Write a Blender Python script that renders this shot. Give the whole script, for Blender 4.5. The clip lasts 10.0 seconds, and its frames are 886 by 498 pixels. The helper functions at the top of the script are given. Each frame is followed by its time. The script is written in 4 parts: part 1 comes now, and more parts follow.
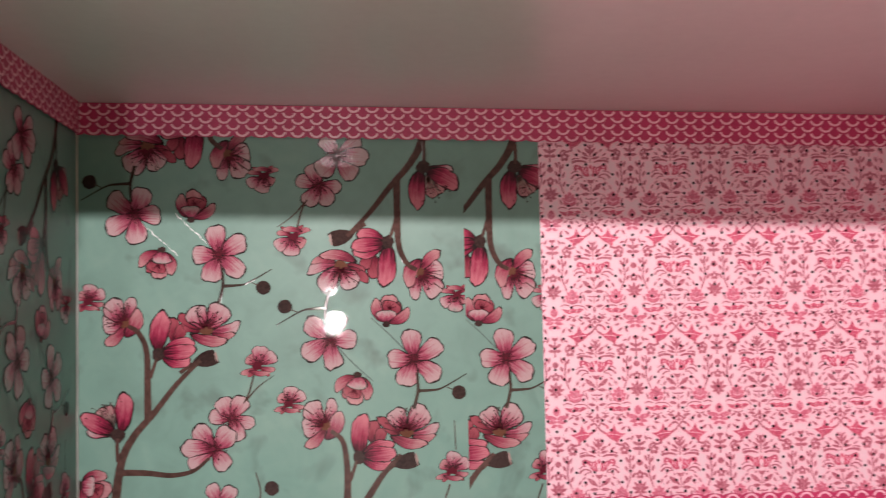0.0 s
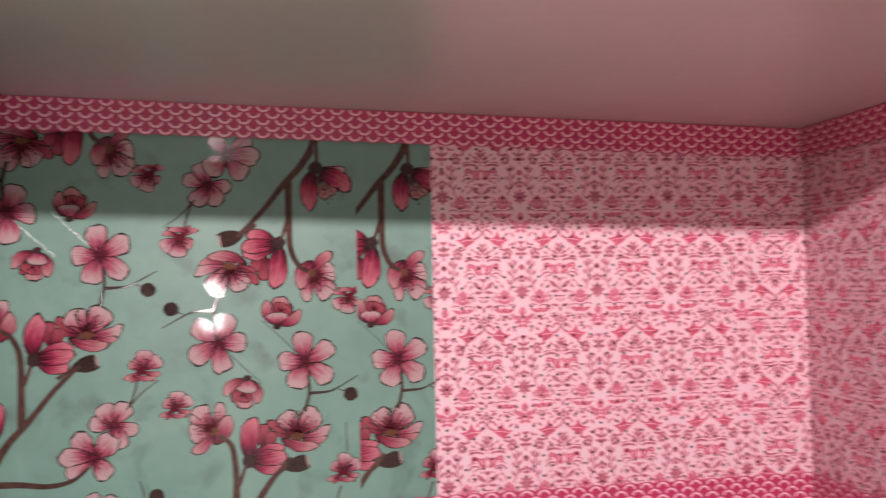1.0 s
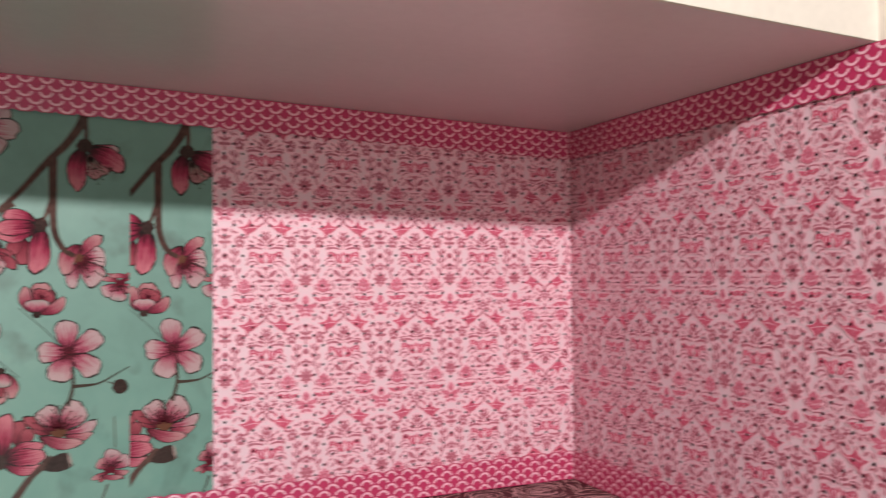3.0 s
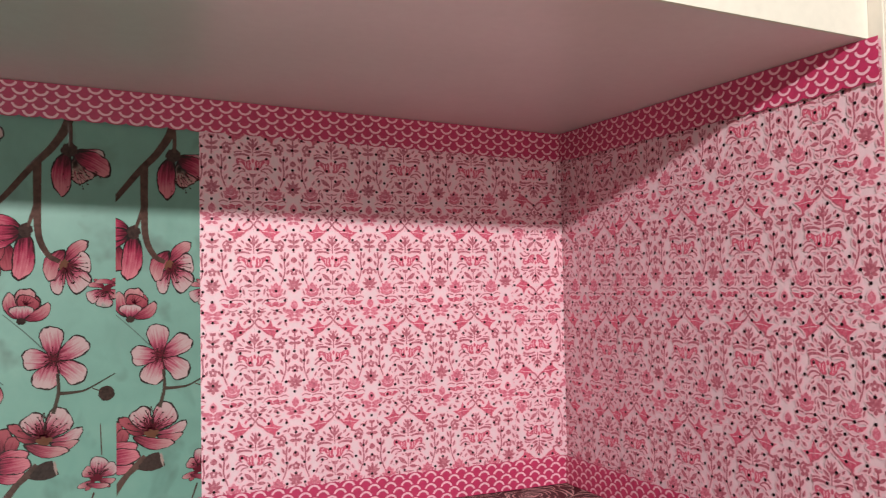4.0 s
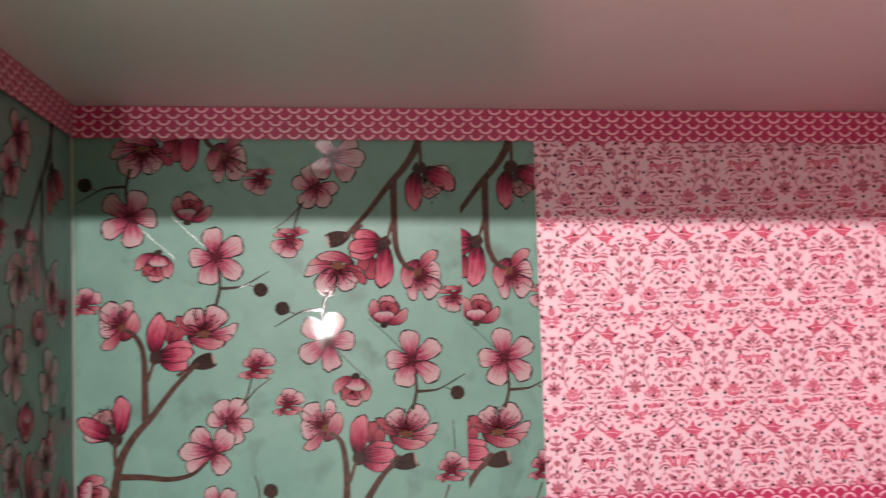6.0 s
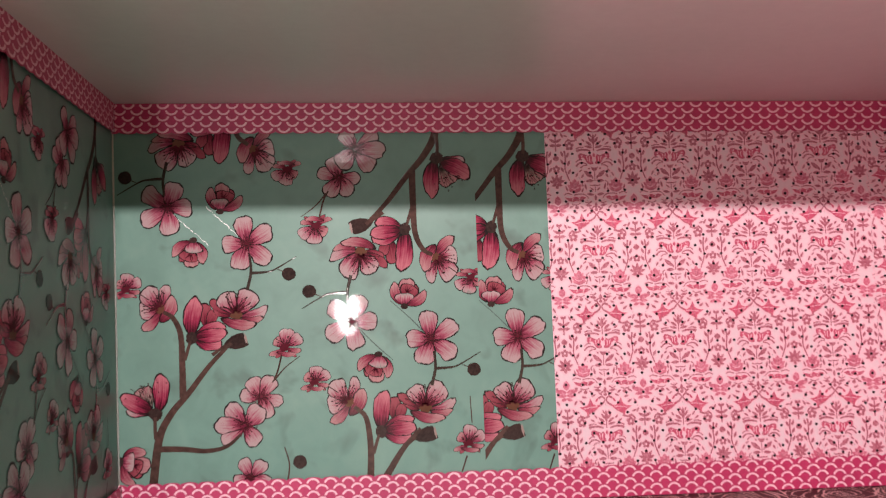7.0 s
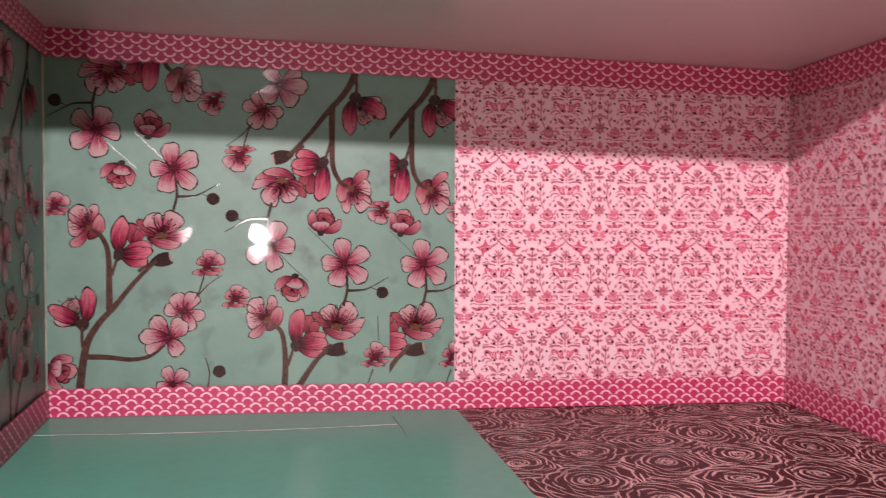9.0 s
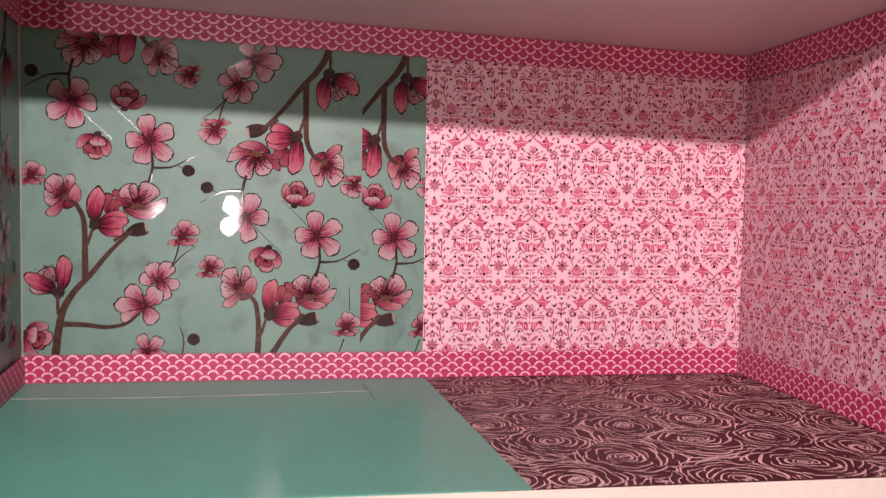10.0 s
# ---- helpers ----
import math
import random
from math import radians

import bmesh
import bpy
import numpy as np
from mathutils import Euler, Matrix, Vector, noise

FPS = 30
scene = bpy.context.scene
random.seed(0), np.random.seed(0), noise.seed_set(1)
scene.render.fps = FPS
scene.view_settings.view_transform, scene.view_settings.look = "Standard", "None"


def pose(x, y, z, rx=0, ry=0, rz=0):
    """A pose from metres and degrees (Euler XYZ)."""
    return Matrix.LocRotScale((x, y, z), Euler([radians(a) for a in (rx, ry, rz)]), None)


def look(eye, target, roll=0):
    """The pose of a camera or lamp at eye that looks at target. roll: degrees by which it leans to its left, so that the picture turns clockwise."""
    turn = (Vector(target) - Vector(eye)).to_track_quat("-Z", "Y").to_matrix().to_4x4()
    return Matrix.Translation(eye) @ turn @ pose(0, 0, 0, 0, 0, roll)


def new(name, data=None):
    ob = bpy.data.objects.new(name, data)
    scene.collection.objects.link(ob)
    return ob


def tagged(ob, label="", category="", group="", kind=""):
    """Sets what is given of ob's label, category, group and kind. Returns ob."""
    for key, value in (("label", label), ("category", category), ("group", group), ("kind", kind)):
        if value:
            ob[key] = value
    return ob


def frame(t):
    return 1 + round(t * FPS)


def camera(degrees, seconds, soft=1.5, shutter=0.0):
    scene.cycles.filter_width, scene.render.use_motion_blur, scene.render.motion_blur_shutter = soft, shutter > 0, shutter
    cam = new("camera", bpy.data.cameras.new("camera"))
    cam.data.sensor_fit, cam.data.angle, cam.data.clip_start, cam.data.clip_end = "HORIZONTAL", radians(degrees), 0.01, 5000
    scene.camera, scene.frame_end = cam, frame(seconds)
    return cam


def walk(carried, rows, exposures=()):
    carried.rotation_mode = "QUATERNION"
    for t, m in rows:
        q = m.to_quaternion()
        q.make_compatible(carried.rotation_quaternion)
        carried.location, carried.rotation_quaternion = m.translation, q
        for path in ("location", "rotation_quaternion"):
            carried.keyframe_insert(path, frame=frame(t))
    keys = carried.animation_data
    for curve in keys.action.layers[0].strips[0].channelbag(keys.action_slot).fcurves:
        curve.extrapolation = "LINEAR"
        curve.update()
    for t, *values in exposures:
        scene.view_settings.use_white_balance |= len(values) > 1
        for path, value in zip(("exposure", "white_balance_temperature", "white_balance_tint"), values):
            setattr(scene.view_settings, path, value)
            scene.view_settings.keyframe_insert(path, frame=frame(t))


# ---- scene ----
cam = camera(55.3, 10.0, soft=1.2, shutter=0.8)
PATH = [
    (0, (0.1552, -0.3864, 0.1114), (0.1666, 0.1130, 0.1339), -1.23),
    (0.5, (0.1539, -0.3872, 0.1111), (0.1934, 0.1107, 0.1341), -1.18),
    (1, (0.1493, -0.3886, 0.1165), (0.2313, 0.1044, 0.1320), -1.24),
    (1.5, (0.1456, -0.3927, 0.1128), (0.2695, 0.0910, 0.1374), -0.61),
    (2, (0.1433, -0.3934, 0.1126), (0.2943, 0.0827, 0.1338), -0.31),
    (2.5, (0.1452, -0.3910, 0.1109), (0.3208, 0.0769, 0.1237), -0.53),
    (3, (0.1494, -0.3901, 0.1104), (0.3519, 0.0668, 0.1251), -0.59),
    (3.2, (0.1501, -0.3889, 0.1104), (0.3630, 0.0633, 0.1255), -0.34),
    (4.3, (0.1539, -0.3879, 0.1084), (0.3509, 0.0712, 0.1279), -1.29),
    (4.5, (0.1529, -0.3858, 0.1078), (0.3413, 0.0769, 0.1283), -1.26),
    (5, (0.1519, -0.3849, 0.1070), (0.2845, 0.0966, 0.1319), -0.72),
    (5.5, (0.1523, -0.3840, 0.1070), (0.2122, 0.1113, 0.1397), -1.84),
    (6, (0.1510, -0.3868, 0.1091), (0.1695, 0.1122, 0.1347), -1.82),
    (6.2, (0.1524, -0.3892, 0.1042), (0.1616, 0.1098, 0.1331), -1.86),
    (7.3, (0.1524, -0.4186, 0.1017), (0.1580, 0.0811, 0.1199), -2.22),
    (7.5, (0.1547, -0.4227, 0.1026), (0.1728, 0.0768, 0.1127), -1.75),
    (8, (0.1506, -0.4355, 0.0997), (0.1781, 0.0637, 0.0966), -0.40),
    (8.5, (0.1489, -0.4469, 0.1004), (0.1932, 0.0510, 0.0903), 0.66),
    (9, (0.1502, -0.4511, 0.1022), (0.2077, 0.0453, 0.0852), 0.19),
    (9.5, (0.1498, -0.4554, 0.0993), (0.2250, 0.0385, 0.0787), 0.34),
    (10, (0.1474, -0.4657, 0.0976), (0.2237, 0.0278, 0.0709), 0.95),
]
walk(cam, [(t, look(eye, target, roll)) for t, eye, target, roll in PATH],
     exposures=[(0.0, 0.14, 6740, 19), (0.5, 0.14, 6720, 19), (1.0, 0.02, 6750, 21), (1.5, -0.08, 6700, 20), (2.0, -0.15, 6600, 16), (2.5, -0.10, 6400, 12),
                (3.0, -0.03, 6350, 5), (4.5, 0.02, 6250, -2), (5.0, 0.0, 6450, 10), (5.5, 0.03, 6680, 14), (6.0, 0.10, 6680, 14), (7.5, 0.06, 6850, 21), (10.0, 0.0, 6980, 32)])

# ---- light ----
world = bpy.data.worlds.new("room_dusk")
scene.world = world
world.use_nodes = True
world.node_tree.nodes["Background"].inputs[0].default_value = (0.9, 0.85, 0.8, 1)
world.node_tree.nodes["Background"].inputs[1].default_value = 0.085


def lamp(name, place, watts, radius, colour):
    data = bpy.data.lights.new(name, "POINT")
    data.energy, data.shadow_soft_size, data.color = watts, radius, colour
    ob = new(name, data)
    ob.location = place
    return ob


def shade_lamp(name, place, watts, wide, tall, colour):
    """A small upright lamp glass, turned to the miniature."""
    data = bpy.data.lights.new(name, "AREA")
    data.energy, data.shape, data.size, data.size_y, data.color = watts, "ELLIPSE", wide, tall, colour
    ob = new(name, data)
    ob.matrix_world = look(place, (place[0], 0.0, place[2]))
    return ob


lamp("desk_lamp", (0.095, -0.80, 0.363), 23.5, 0.0095, (1.0, 0.935, 0.92))
shade_lamp("small_lamp", (0.006, -1.0, 0.075), 0.95, 0.034, 0.075, (1.0, 0.97, 0.95))
shade_lamp("small_lamp", (-0.105, -1.0, 0.072), 0.16, 0.026, 0.040, (1.0, 0.97, 0.95))

# ---- measures of the miniature room, in metres ----
XL, XR = -0.0024, 0.398
FRONT = -0.1925
FLOOR_FRONT = -0.1895
SIDE_FRONT = -0.1985
TOE = 0.115
ZL, ZR = 0.1993, 0.1863
RISE = 0.0005
SEAM = 0.209
CUT = 0.174
TAPE = 0.0150


def ceil_z(x):
    return ZL + (ZR - ZL) * (x - XL) / (XR - XL)


# frames: (u, v, h) of a sheet into the world, h away from the surface
ON_BACK = Matrix(((1, 0, 0, 0), (0, 0, -1, 0), (0, 1, 0, 0), (0, 0, 0, 1)))
ON_RIGHT = Matrix(((0, 0, -1, XR), (-1, 0, 0, 0), (0, 1, 0, 0), (0, 0, 0, 1)))
ON_LEFT = Matrix(((-TOE, 0, 1, XL), (1, 0, 0, 0), (0, 1, 0, 0), (0, 0, 0, 1)))


# ---- materials ----
class Mat:
    """A node material with short calls."""

    def __init__(self, name, rough=0.5, coat=0.0, coat_rough=0.1, metal=0.0, spec=0.5):
        self.m = bpy.data.materials.new(name)
        self.m.use_nodes = True
        self.t = self.m.node_tree
        self.b = self.t.nodes["Principled BSDF"]
        self.b.inputs["Roughness"].default_value = rough
        self.b.inputs["Coat Weight"].default_value = coat
        self.b.inputs["Coat Roughness"].default_value = coat_rough
        self.b.inputs["Metallic"].default_value = metal
        self.b.inputs["Specular IOR Level"].default_value = spec

    def node(self, kind, **values):
        n = self.t.nodes.new(kind)
        for k, v in values.items():
            n.inputs[k.replace("_", " ")].default_value = v
        return n

    def link(self, a, b):
        self.t.links.new(a, b)

    def place(self):
        return self.node("ShaderNodeNewGeometry").outputs["Position"]

    def noise(self, scale, detail=3.0, rough=0.55, vector=None, distort=0.0):
        n = self.node("ShaderNodeTexNoise", Scale=scale, Detail=detail, Roughness=rough, Distortion=distort)
        self.link(vector or self.place(), n.inputs["Vector"])
        return n.outputs["Fac"]

    def ramp(self, fac, stops):
        n = self.node("ShaderNodeValToRGB")
        e = n.color_ramp.elements
        while len(e) < len(stops):
            e.new(0.5)
        for s, (at, c) in zip(e, stops):
            s.position = at
            s.color = (*c, 1) if len(c) == 3 else c
        self.link(fac, n.inputs[0])
        return n.outputs[0]

    def math(self, op, a, b=None, c=None):
        n = self.node("ShaderNodeMath")
        n.operation = op
        for i, v in enumerate((a, b, c)):
            if v is None:
                continue
            if isinstance(v, (int, float)):
                n.inputs[i].default_value = v
            else:
                self.link(v, n.inputs[i])
        return n.outputs[0]

    def mix(self, fac, a, b, kind="MIX"):
        n = self.node("ShaderNodeMix")
        n.data_type, n.blend_type = "RGBA", kind
        for i, v in ((0, fac), (6, a), (7, b)):
            if isinstance(v, (int, float)):
                n.inputs[i].default_value = v
            elif isinstance(v, tuple):
                n.inputs[i].default_value = (*v, 1)
            else:
                self.link(v, n.inputs[i])
        return n.outputs[2]

    def colour(self, c):
        if isinstance(c, tuple):
            self.b.inputs["Base Color"].default_value = (*c, 1)
        else:
            self.link(c, self.b.inputs["Base Color"])
        return self

    def bump(self, fac, strength, distance=0.0002):
        n = self.node("ShaderNodeBump", Strength=strength, Distance=distance)
        self.link(fac, n.inputs["Height"])
        self.link(n.outputs[0], self.b.inputs["Normal"])
        return self

    def uv(self, layer="ink"):
        n = self.node("ShaderNodeUVMap")
        n.uv_map = layer
        s = self.node("ShaderNodeSeparateXYZ")
        self.link(n.outputs[0], s.inputs[0])
        return s.outputs[0], s.outputs[1], n.outputs[0]


def plain(name, c, rough=0.5, grain=600.0, amount=0.12, relief=0.15, **more):
    m = Mat(name, rough, **more)
    fine, wide = m.noise(grain, 4), m.noise(18.0, 3)
    both = m.math("ADD", m.math("MULTIPLY", fine, 0.5), m.math("MULTIPLY", wide, 0.5))
    lo, hi = tuple(v * (1 - amount) for v in c), tuple(min(1.0, v * (1 + amount)) for v in c)
    m.colour(m.ramp(both, [(0.35, lo), (0.65, hi)]))
    m.bump(fine, relief)
    return m.m


def teal_paper(name, coat, coat_rough, rough, c):
    """Printed teal wash with dull smudges."""
    m = Mat(name, rough, coat=coat, coat_rough=coat_rough, spec=0.3)
    tint = m.math("ADD", m.math("MULTIPLY", m.noise(13.0, 4, 0.6, distort=0.8), 0.65), m.math("MULTIPLY", m.noise(70.0, 4, 0.6, distort=0.5), 0.35))
    wash = m.ramp(tint, [(0.34, tuple(v * 0.84 for v in c)), (0.50, c), (0.66, (c[0] * 1.25, c[1] * 1.12, c[2] * 1.12))])
    smudge = m.ramp(m.noise(44.0, 3, 0.55, distort=0.3), [(0.57, (0, 0, 0)), (0.74, (0.65, 0.65, 0.65))])
    m.colour(m.mix(smudge, wash, (0.075, 0.11, 0.095)))
    m.bump(m.math("ADD", m.noise(7.0, 2), m.math("MULTIPLY", m.noise(700.0, 2), 0.02)), 0.25, 0.002)
    return m.m


def lacy_ink(name, c, thin, open_at=0.50, share=0.75):
    """Printed ink that lets the pale ground through in a fine uneven lace."""
    m = Mat(name, 0.5, spec=0.4)
    lace = m.math("MULTIPLY", m.ramp(m.noise(950.0, 2, 0.5, distort=0.4), [(open_at - 0.06, (0, 0, 0)), (open_at + 0.12, (1, 1, 1))]), share)
    wide = m.ramp(m.noise(60.0, 3), [(0.35, tuple(v * 0.90 for v in c)), (0.65, tuple(v * 1.08 for v in c))])
    m.colour(m.mix(lace, wide, thin))
    m.bump(m.noise(900.0, 3), 0.12)
    return m.m


def petal_ink(name, deep, mid, pale, line=(0.012, 0.008, 0.008), washed=0.7, reach=(0.08, 0.36, 0.80)):
    """Inked petal: u runs from the middle to the rim, v from the base to the tip."""
    m = Mat(name, 0.6, coat=0.5, coat_rough=0.06, spec=0.08)
    _, v, both = m.uv()
    u, _, _ = m.uv("rim")
    stretch = m.node("ShaderNodeMapping")
    stretch.inputs["Scale"].default_value = (13.0, 1.4, 1.0)
    m.link(both, stretch.inputs["Vector"])
    streak = m.noise(1.0, 3, 0.6, stretch.outputs[0])
    blotch = m.noise(240.0, 3)
    along = m.math("ADD", v, m.math("MULTIPLY", m.math("SUBTRACT", streak, 0.50), 1.05))
    along = m.math("ADD", along, m.math("MULTIPLY", m.math("SUBTRACT", blotch, 0.5), 0.35))
    body = m.ramp(along, [(reach[0], deep), (reach[1], mid), (reach[2], pale)])
    isle = m.node("ShaderNodeNewGeometry").outputs["Random Per Island"]
    tip = m.math("MULTIPLY", m.ramp(along, [(0.74, (0, 0, 0)), (0.96, (1, 1, 1))]), m.ramp(isle, [(0.0, (1, 1, 1)), (0.30, (0, 0, 0))]))
    body = m.mix(m.math("MULTIPLY", tip, washed), body, (0.13, 0.20, 0.165))
    ragged = m.math("ADD", u, m.math("MULTIPLY", m.math("SUBTRACT", m.noise(330.0, 2), 0.5), 0.32))
    edge = m.ramp(ragged, [(0.875, (0, 0, 0)), (0.910, (0.97, 0.97, 0.97))])
    m.colour(m.mix(edge, body, line))
    m.bump(m.noise(1700.0, 3), 0.55)
    return m.m


M_TEAL = teal_paper("teal_print_paper", 0.36, 0.30, 0.55, (0.158, 0.292, 0.244))
M_TEAL_FLOOR = plain("teal_laminate", (0.095, 0.405, 0.315), 0.55, 200.0, 0.06, 0.02, coat=0.30, coat_rough=0.2, spec=0.25)
M_PAPER_EDGE = plain("cut_paper_edge", (0.50, 0.52, 0.49), 0.6)
M_PETAL = petal_ink("blossom_ink", (0.13, 0.010, 0.030), (0.37, 0.074, 0.122), (0.47, 0.310, 0.320), reach=(0.16, 0.45, 0.80))
M_MID = petal_ink("rose_petal_ink", (0.11, 0.008, 0.022), (0.30, 0.045, 0.080), (0.47, 0.230, 0.240), washed=0.2, reach=(0.12, 0.44, 0.90))
M_DARK = petal_ink("shaded_petal_ink", (0.055, 0.003, 0.010), (0.18, 0.015, 0.034), (0.32, 0.065, 0.088), washed=0.0)
M_TULIP = petal_ink("bud_ink", (0.060, 0.004, 0.012), (0.31, 0.024, 0.066), (0.54, 0.165, 0.205), washed=0.0, reach=(0.14, 0.44, 0.88))
M_DEEP = plain("deep_red_ink", (0.10, 0.010, 0.020), 0.65, spec=0.08)
PETALS = (M_PETAL, M_MID, M_DARK, M_TULIP)
M_STAMEN = plain("stamen_ink", (0.036, 0.011, 0.011), 0.7, spec=0.08)
M_PALE_SPOT = plain("pale_pod_ink", (0.33, 0.22, 0.20), 0.5, spec=0.2)
M_GOLD = plain("ochre_ink", (0.130, 0.048, 0.028), 0.6, spec=0.1)
M_BARK = plain("branch_ink", (0.074, 0.037, 0.031), 0.7, 420.0, 0.55, 0.05, coat=0.35, coat_rough=0.05, spec=0.08)
M_TWIG = plain("glossy_twig_ink", (0.045, 0.028, 0.023), 0.7, 420.0, 0.45, 0.05, coat=0.9, coat_rough=0.07, spec=0.08)
M_NUT = plain("dark_bud_ink", (0.040, 0.022, 0.020), 0.7, 900.0, 0.5, 0.35, coat=0.30, coat_rough=0.05, spec=0.06)
# pale base colour paints the white glint of glossy stems
M_STEM_GLINT = plain("stem_glint_ink", (0.78, 0.80, 0.78), 0.32, 420.0, 0.35, 0.6, metal=0.2)
M_PENCIL = plain("green_stem_ink", (0.060, 0.105, 0.088), 0.45, 500.0, 0.5, 0.3)
M_DAMASK = plain("pink_damask_paper", (0.86, 0.590, 0.658), 0.55, 800.0, 0.05)
M_HOT = lacy_ink("hot_pink_ink", (0.62, 0.078, 0.155), (0.74, 0.20, 0.29), 0.52, 0.7)
M_BLUSH = lacy_ink("blush_pink_ink", (0.62, 0.125, 0.205), (0.80, 0.30, 0.39))
M_MAUVE = lacy_ink("dusty_rose_ink", (0.44, 0.098, 0.148), (0.64, 0.235, 0.305))
M_WASH = plain("soft_pink_wash_ink", (0.91, 0.525, 0.612), 0.55, 700.0, 0.07)
M_DOT = plain("black_dot_ink", (0.014, 0.007, 0.009), 0.7, spec=0.1)
M_TAPE = plain("crimson_tape", (0.52, 0.030, 0.115), 0.46, 500.0, 0.14, coat=0.15, coat_rough=0.3)
M_ARC = plain("pale_pink_tape_ink", (0.91, 0.52, 0.61), 0.4, 900.0, 0.08, coat=0.3)
M_ROSE = plain("maroon_paper", (0.060, 0.0090, 0.0115), 0.50, 900.0, 0.30, spec=0.25)
M_RING = plain("pale_ring_ink", (0.74, 0.485, 0.475), 0.6, 900.0, 0.26, spec=0.2)
M_CREAM = plain("cream_painted_board", (0.73, 0.655, 0.575), 0.5, 300.0, 0.05)
M_GLOSS = plain("white_gloss_board", (0.60, 0.590, 0.570), 0.34, 220.0, 0.04, 0.012, coat=0.8, coat_rough=0.29)
# for the added outer room, pale enough to fill the shade
M_ROOM = plain("pale_bounce", (0.50, 0.48, 0.46), 0.8, 30.0, 0.08)
M_BOARDS = plain("brown_floor", (0.30, 0.22, 0.16), 0.5, 20.0, 0.2)


# ---- mesh helpers ----
def finish(name, bm, material, parent=None, label="", smooth=False):
    me = bpy.data.meshes.new(name)
    bm.to_mesh(me)
    bm.free()
    for one in material if isinstance(material, (list, tuple)) else (material,):
        me.materials.append(one)
    if smooth:
        for p in me.polygons:
            p.use_smooth = True
    ob = new(name, me)
    if parent:
        ob.parent = parent
    if label:
        ob["label"] = label
    return ob


def part(name, bm, material, parent, label="", smooth=False):
    return finish(name, bm, material, parent, label, smooth)


def add_box(bm, x0, x1, y0, y1, z0, z1, bevel=0.0):
    m = Matrix.LocRotScale(((x0 + x1) / 2, (y0 + y1) / 2, (z0 + z1) / 2), None, (x1 - x0, y1 - y0, z1 - z0))
    made = bmesh.ops.create_cube(bm, size=1, matrix=m)
    if bevel:
        edges = list({e for v in made["verts"] for e in v.link_edges})
        bmesh.ops.bevel(bm, geom=edges, offset=bevel, segments=2, affect="EDGES")
    return bm


def spline(points, steps=6):
    """A smooth line through the points."""
    p = [Vector(q) for q in points]
    p = [p[0] * 2 - p[1], *p, p[-1] * 2 - p[-2]]
    out = []
    for i in range(1, len(p) - 2):
        for k in range(steps):
            t = k / steps
            a, b, c, d = p[i - 1 : i + 3]
            out.append(0.5 * (2 * b + (c - a) * t + (2 * a - 5 * b + 4 * c - d) * t * t + (3 * b - a - 3 * c + d) * t ** 3))
    out.append(p[-2])
    return out


def ribbon(bm, points, w0, w1, h=0.00015, crown=0.0, steps=6):
    """A tapered stroke along a smooth line; crown lifts its middle."""
    line = spline(points, steps)
    rows = []
    for i, q in enumerate(line):
        d = line[min(i + 1, len(line) - 1)] - line[max(i - 1, 0)]
        n = Vector((-d.y, d.x)).normalized() if d.length else Vector((0, 1))
        w = (w0 + (w1 - w0) * i / (len(line) - 1)) / 2
        sides = (-1, -0.55, 0, 0.55, 1) if crown else (-1, 1)
        rows.append([bm.verts.new((q.x + n.x * w * s, q.y + n.y * w * s, h + crown * (1 - s * s))) for s in sides])
    for a, b in zip(rows, rows[1:]):
        for k in range(len(a) - 1):
            bm.faces.new((a[k + 1], a[k], b[k], b[k + 1]))


ROUND, OVAL, LONG = (0.80, 4.2), (0.52, 1.35), (0.72, 1.7)


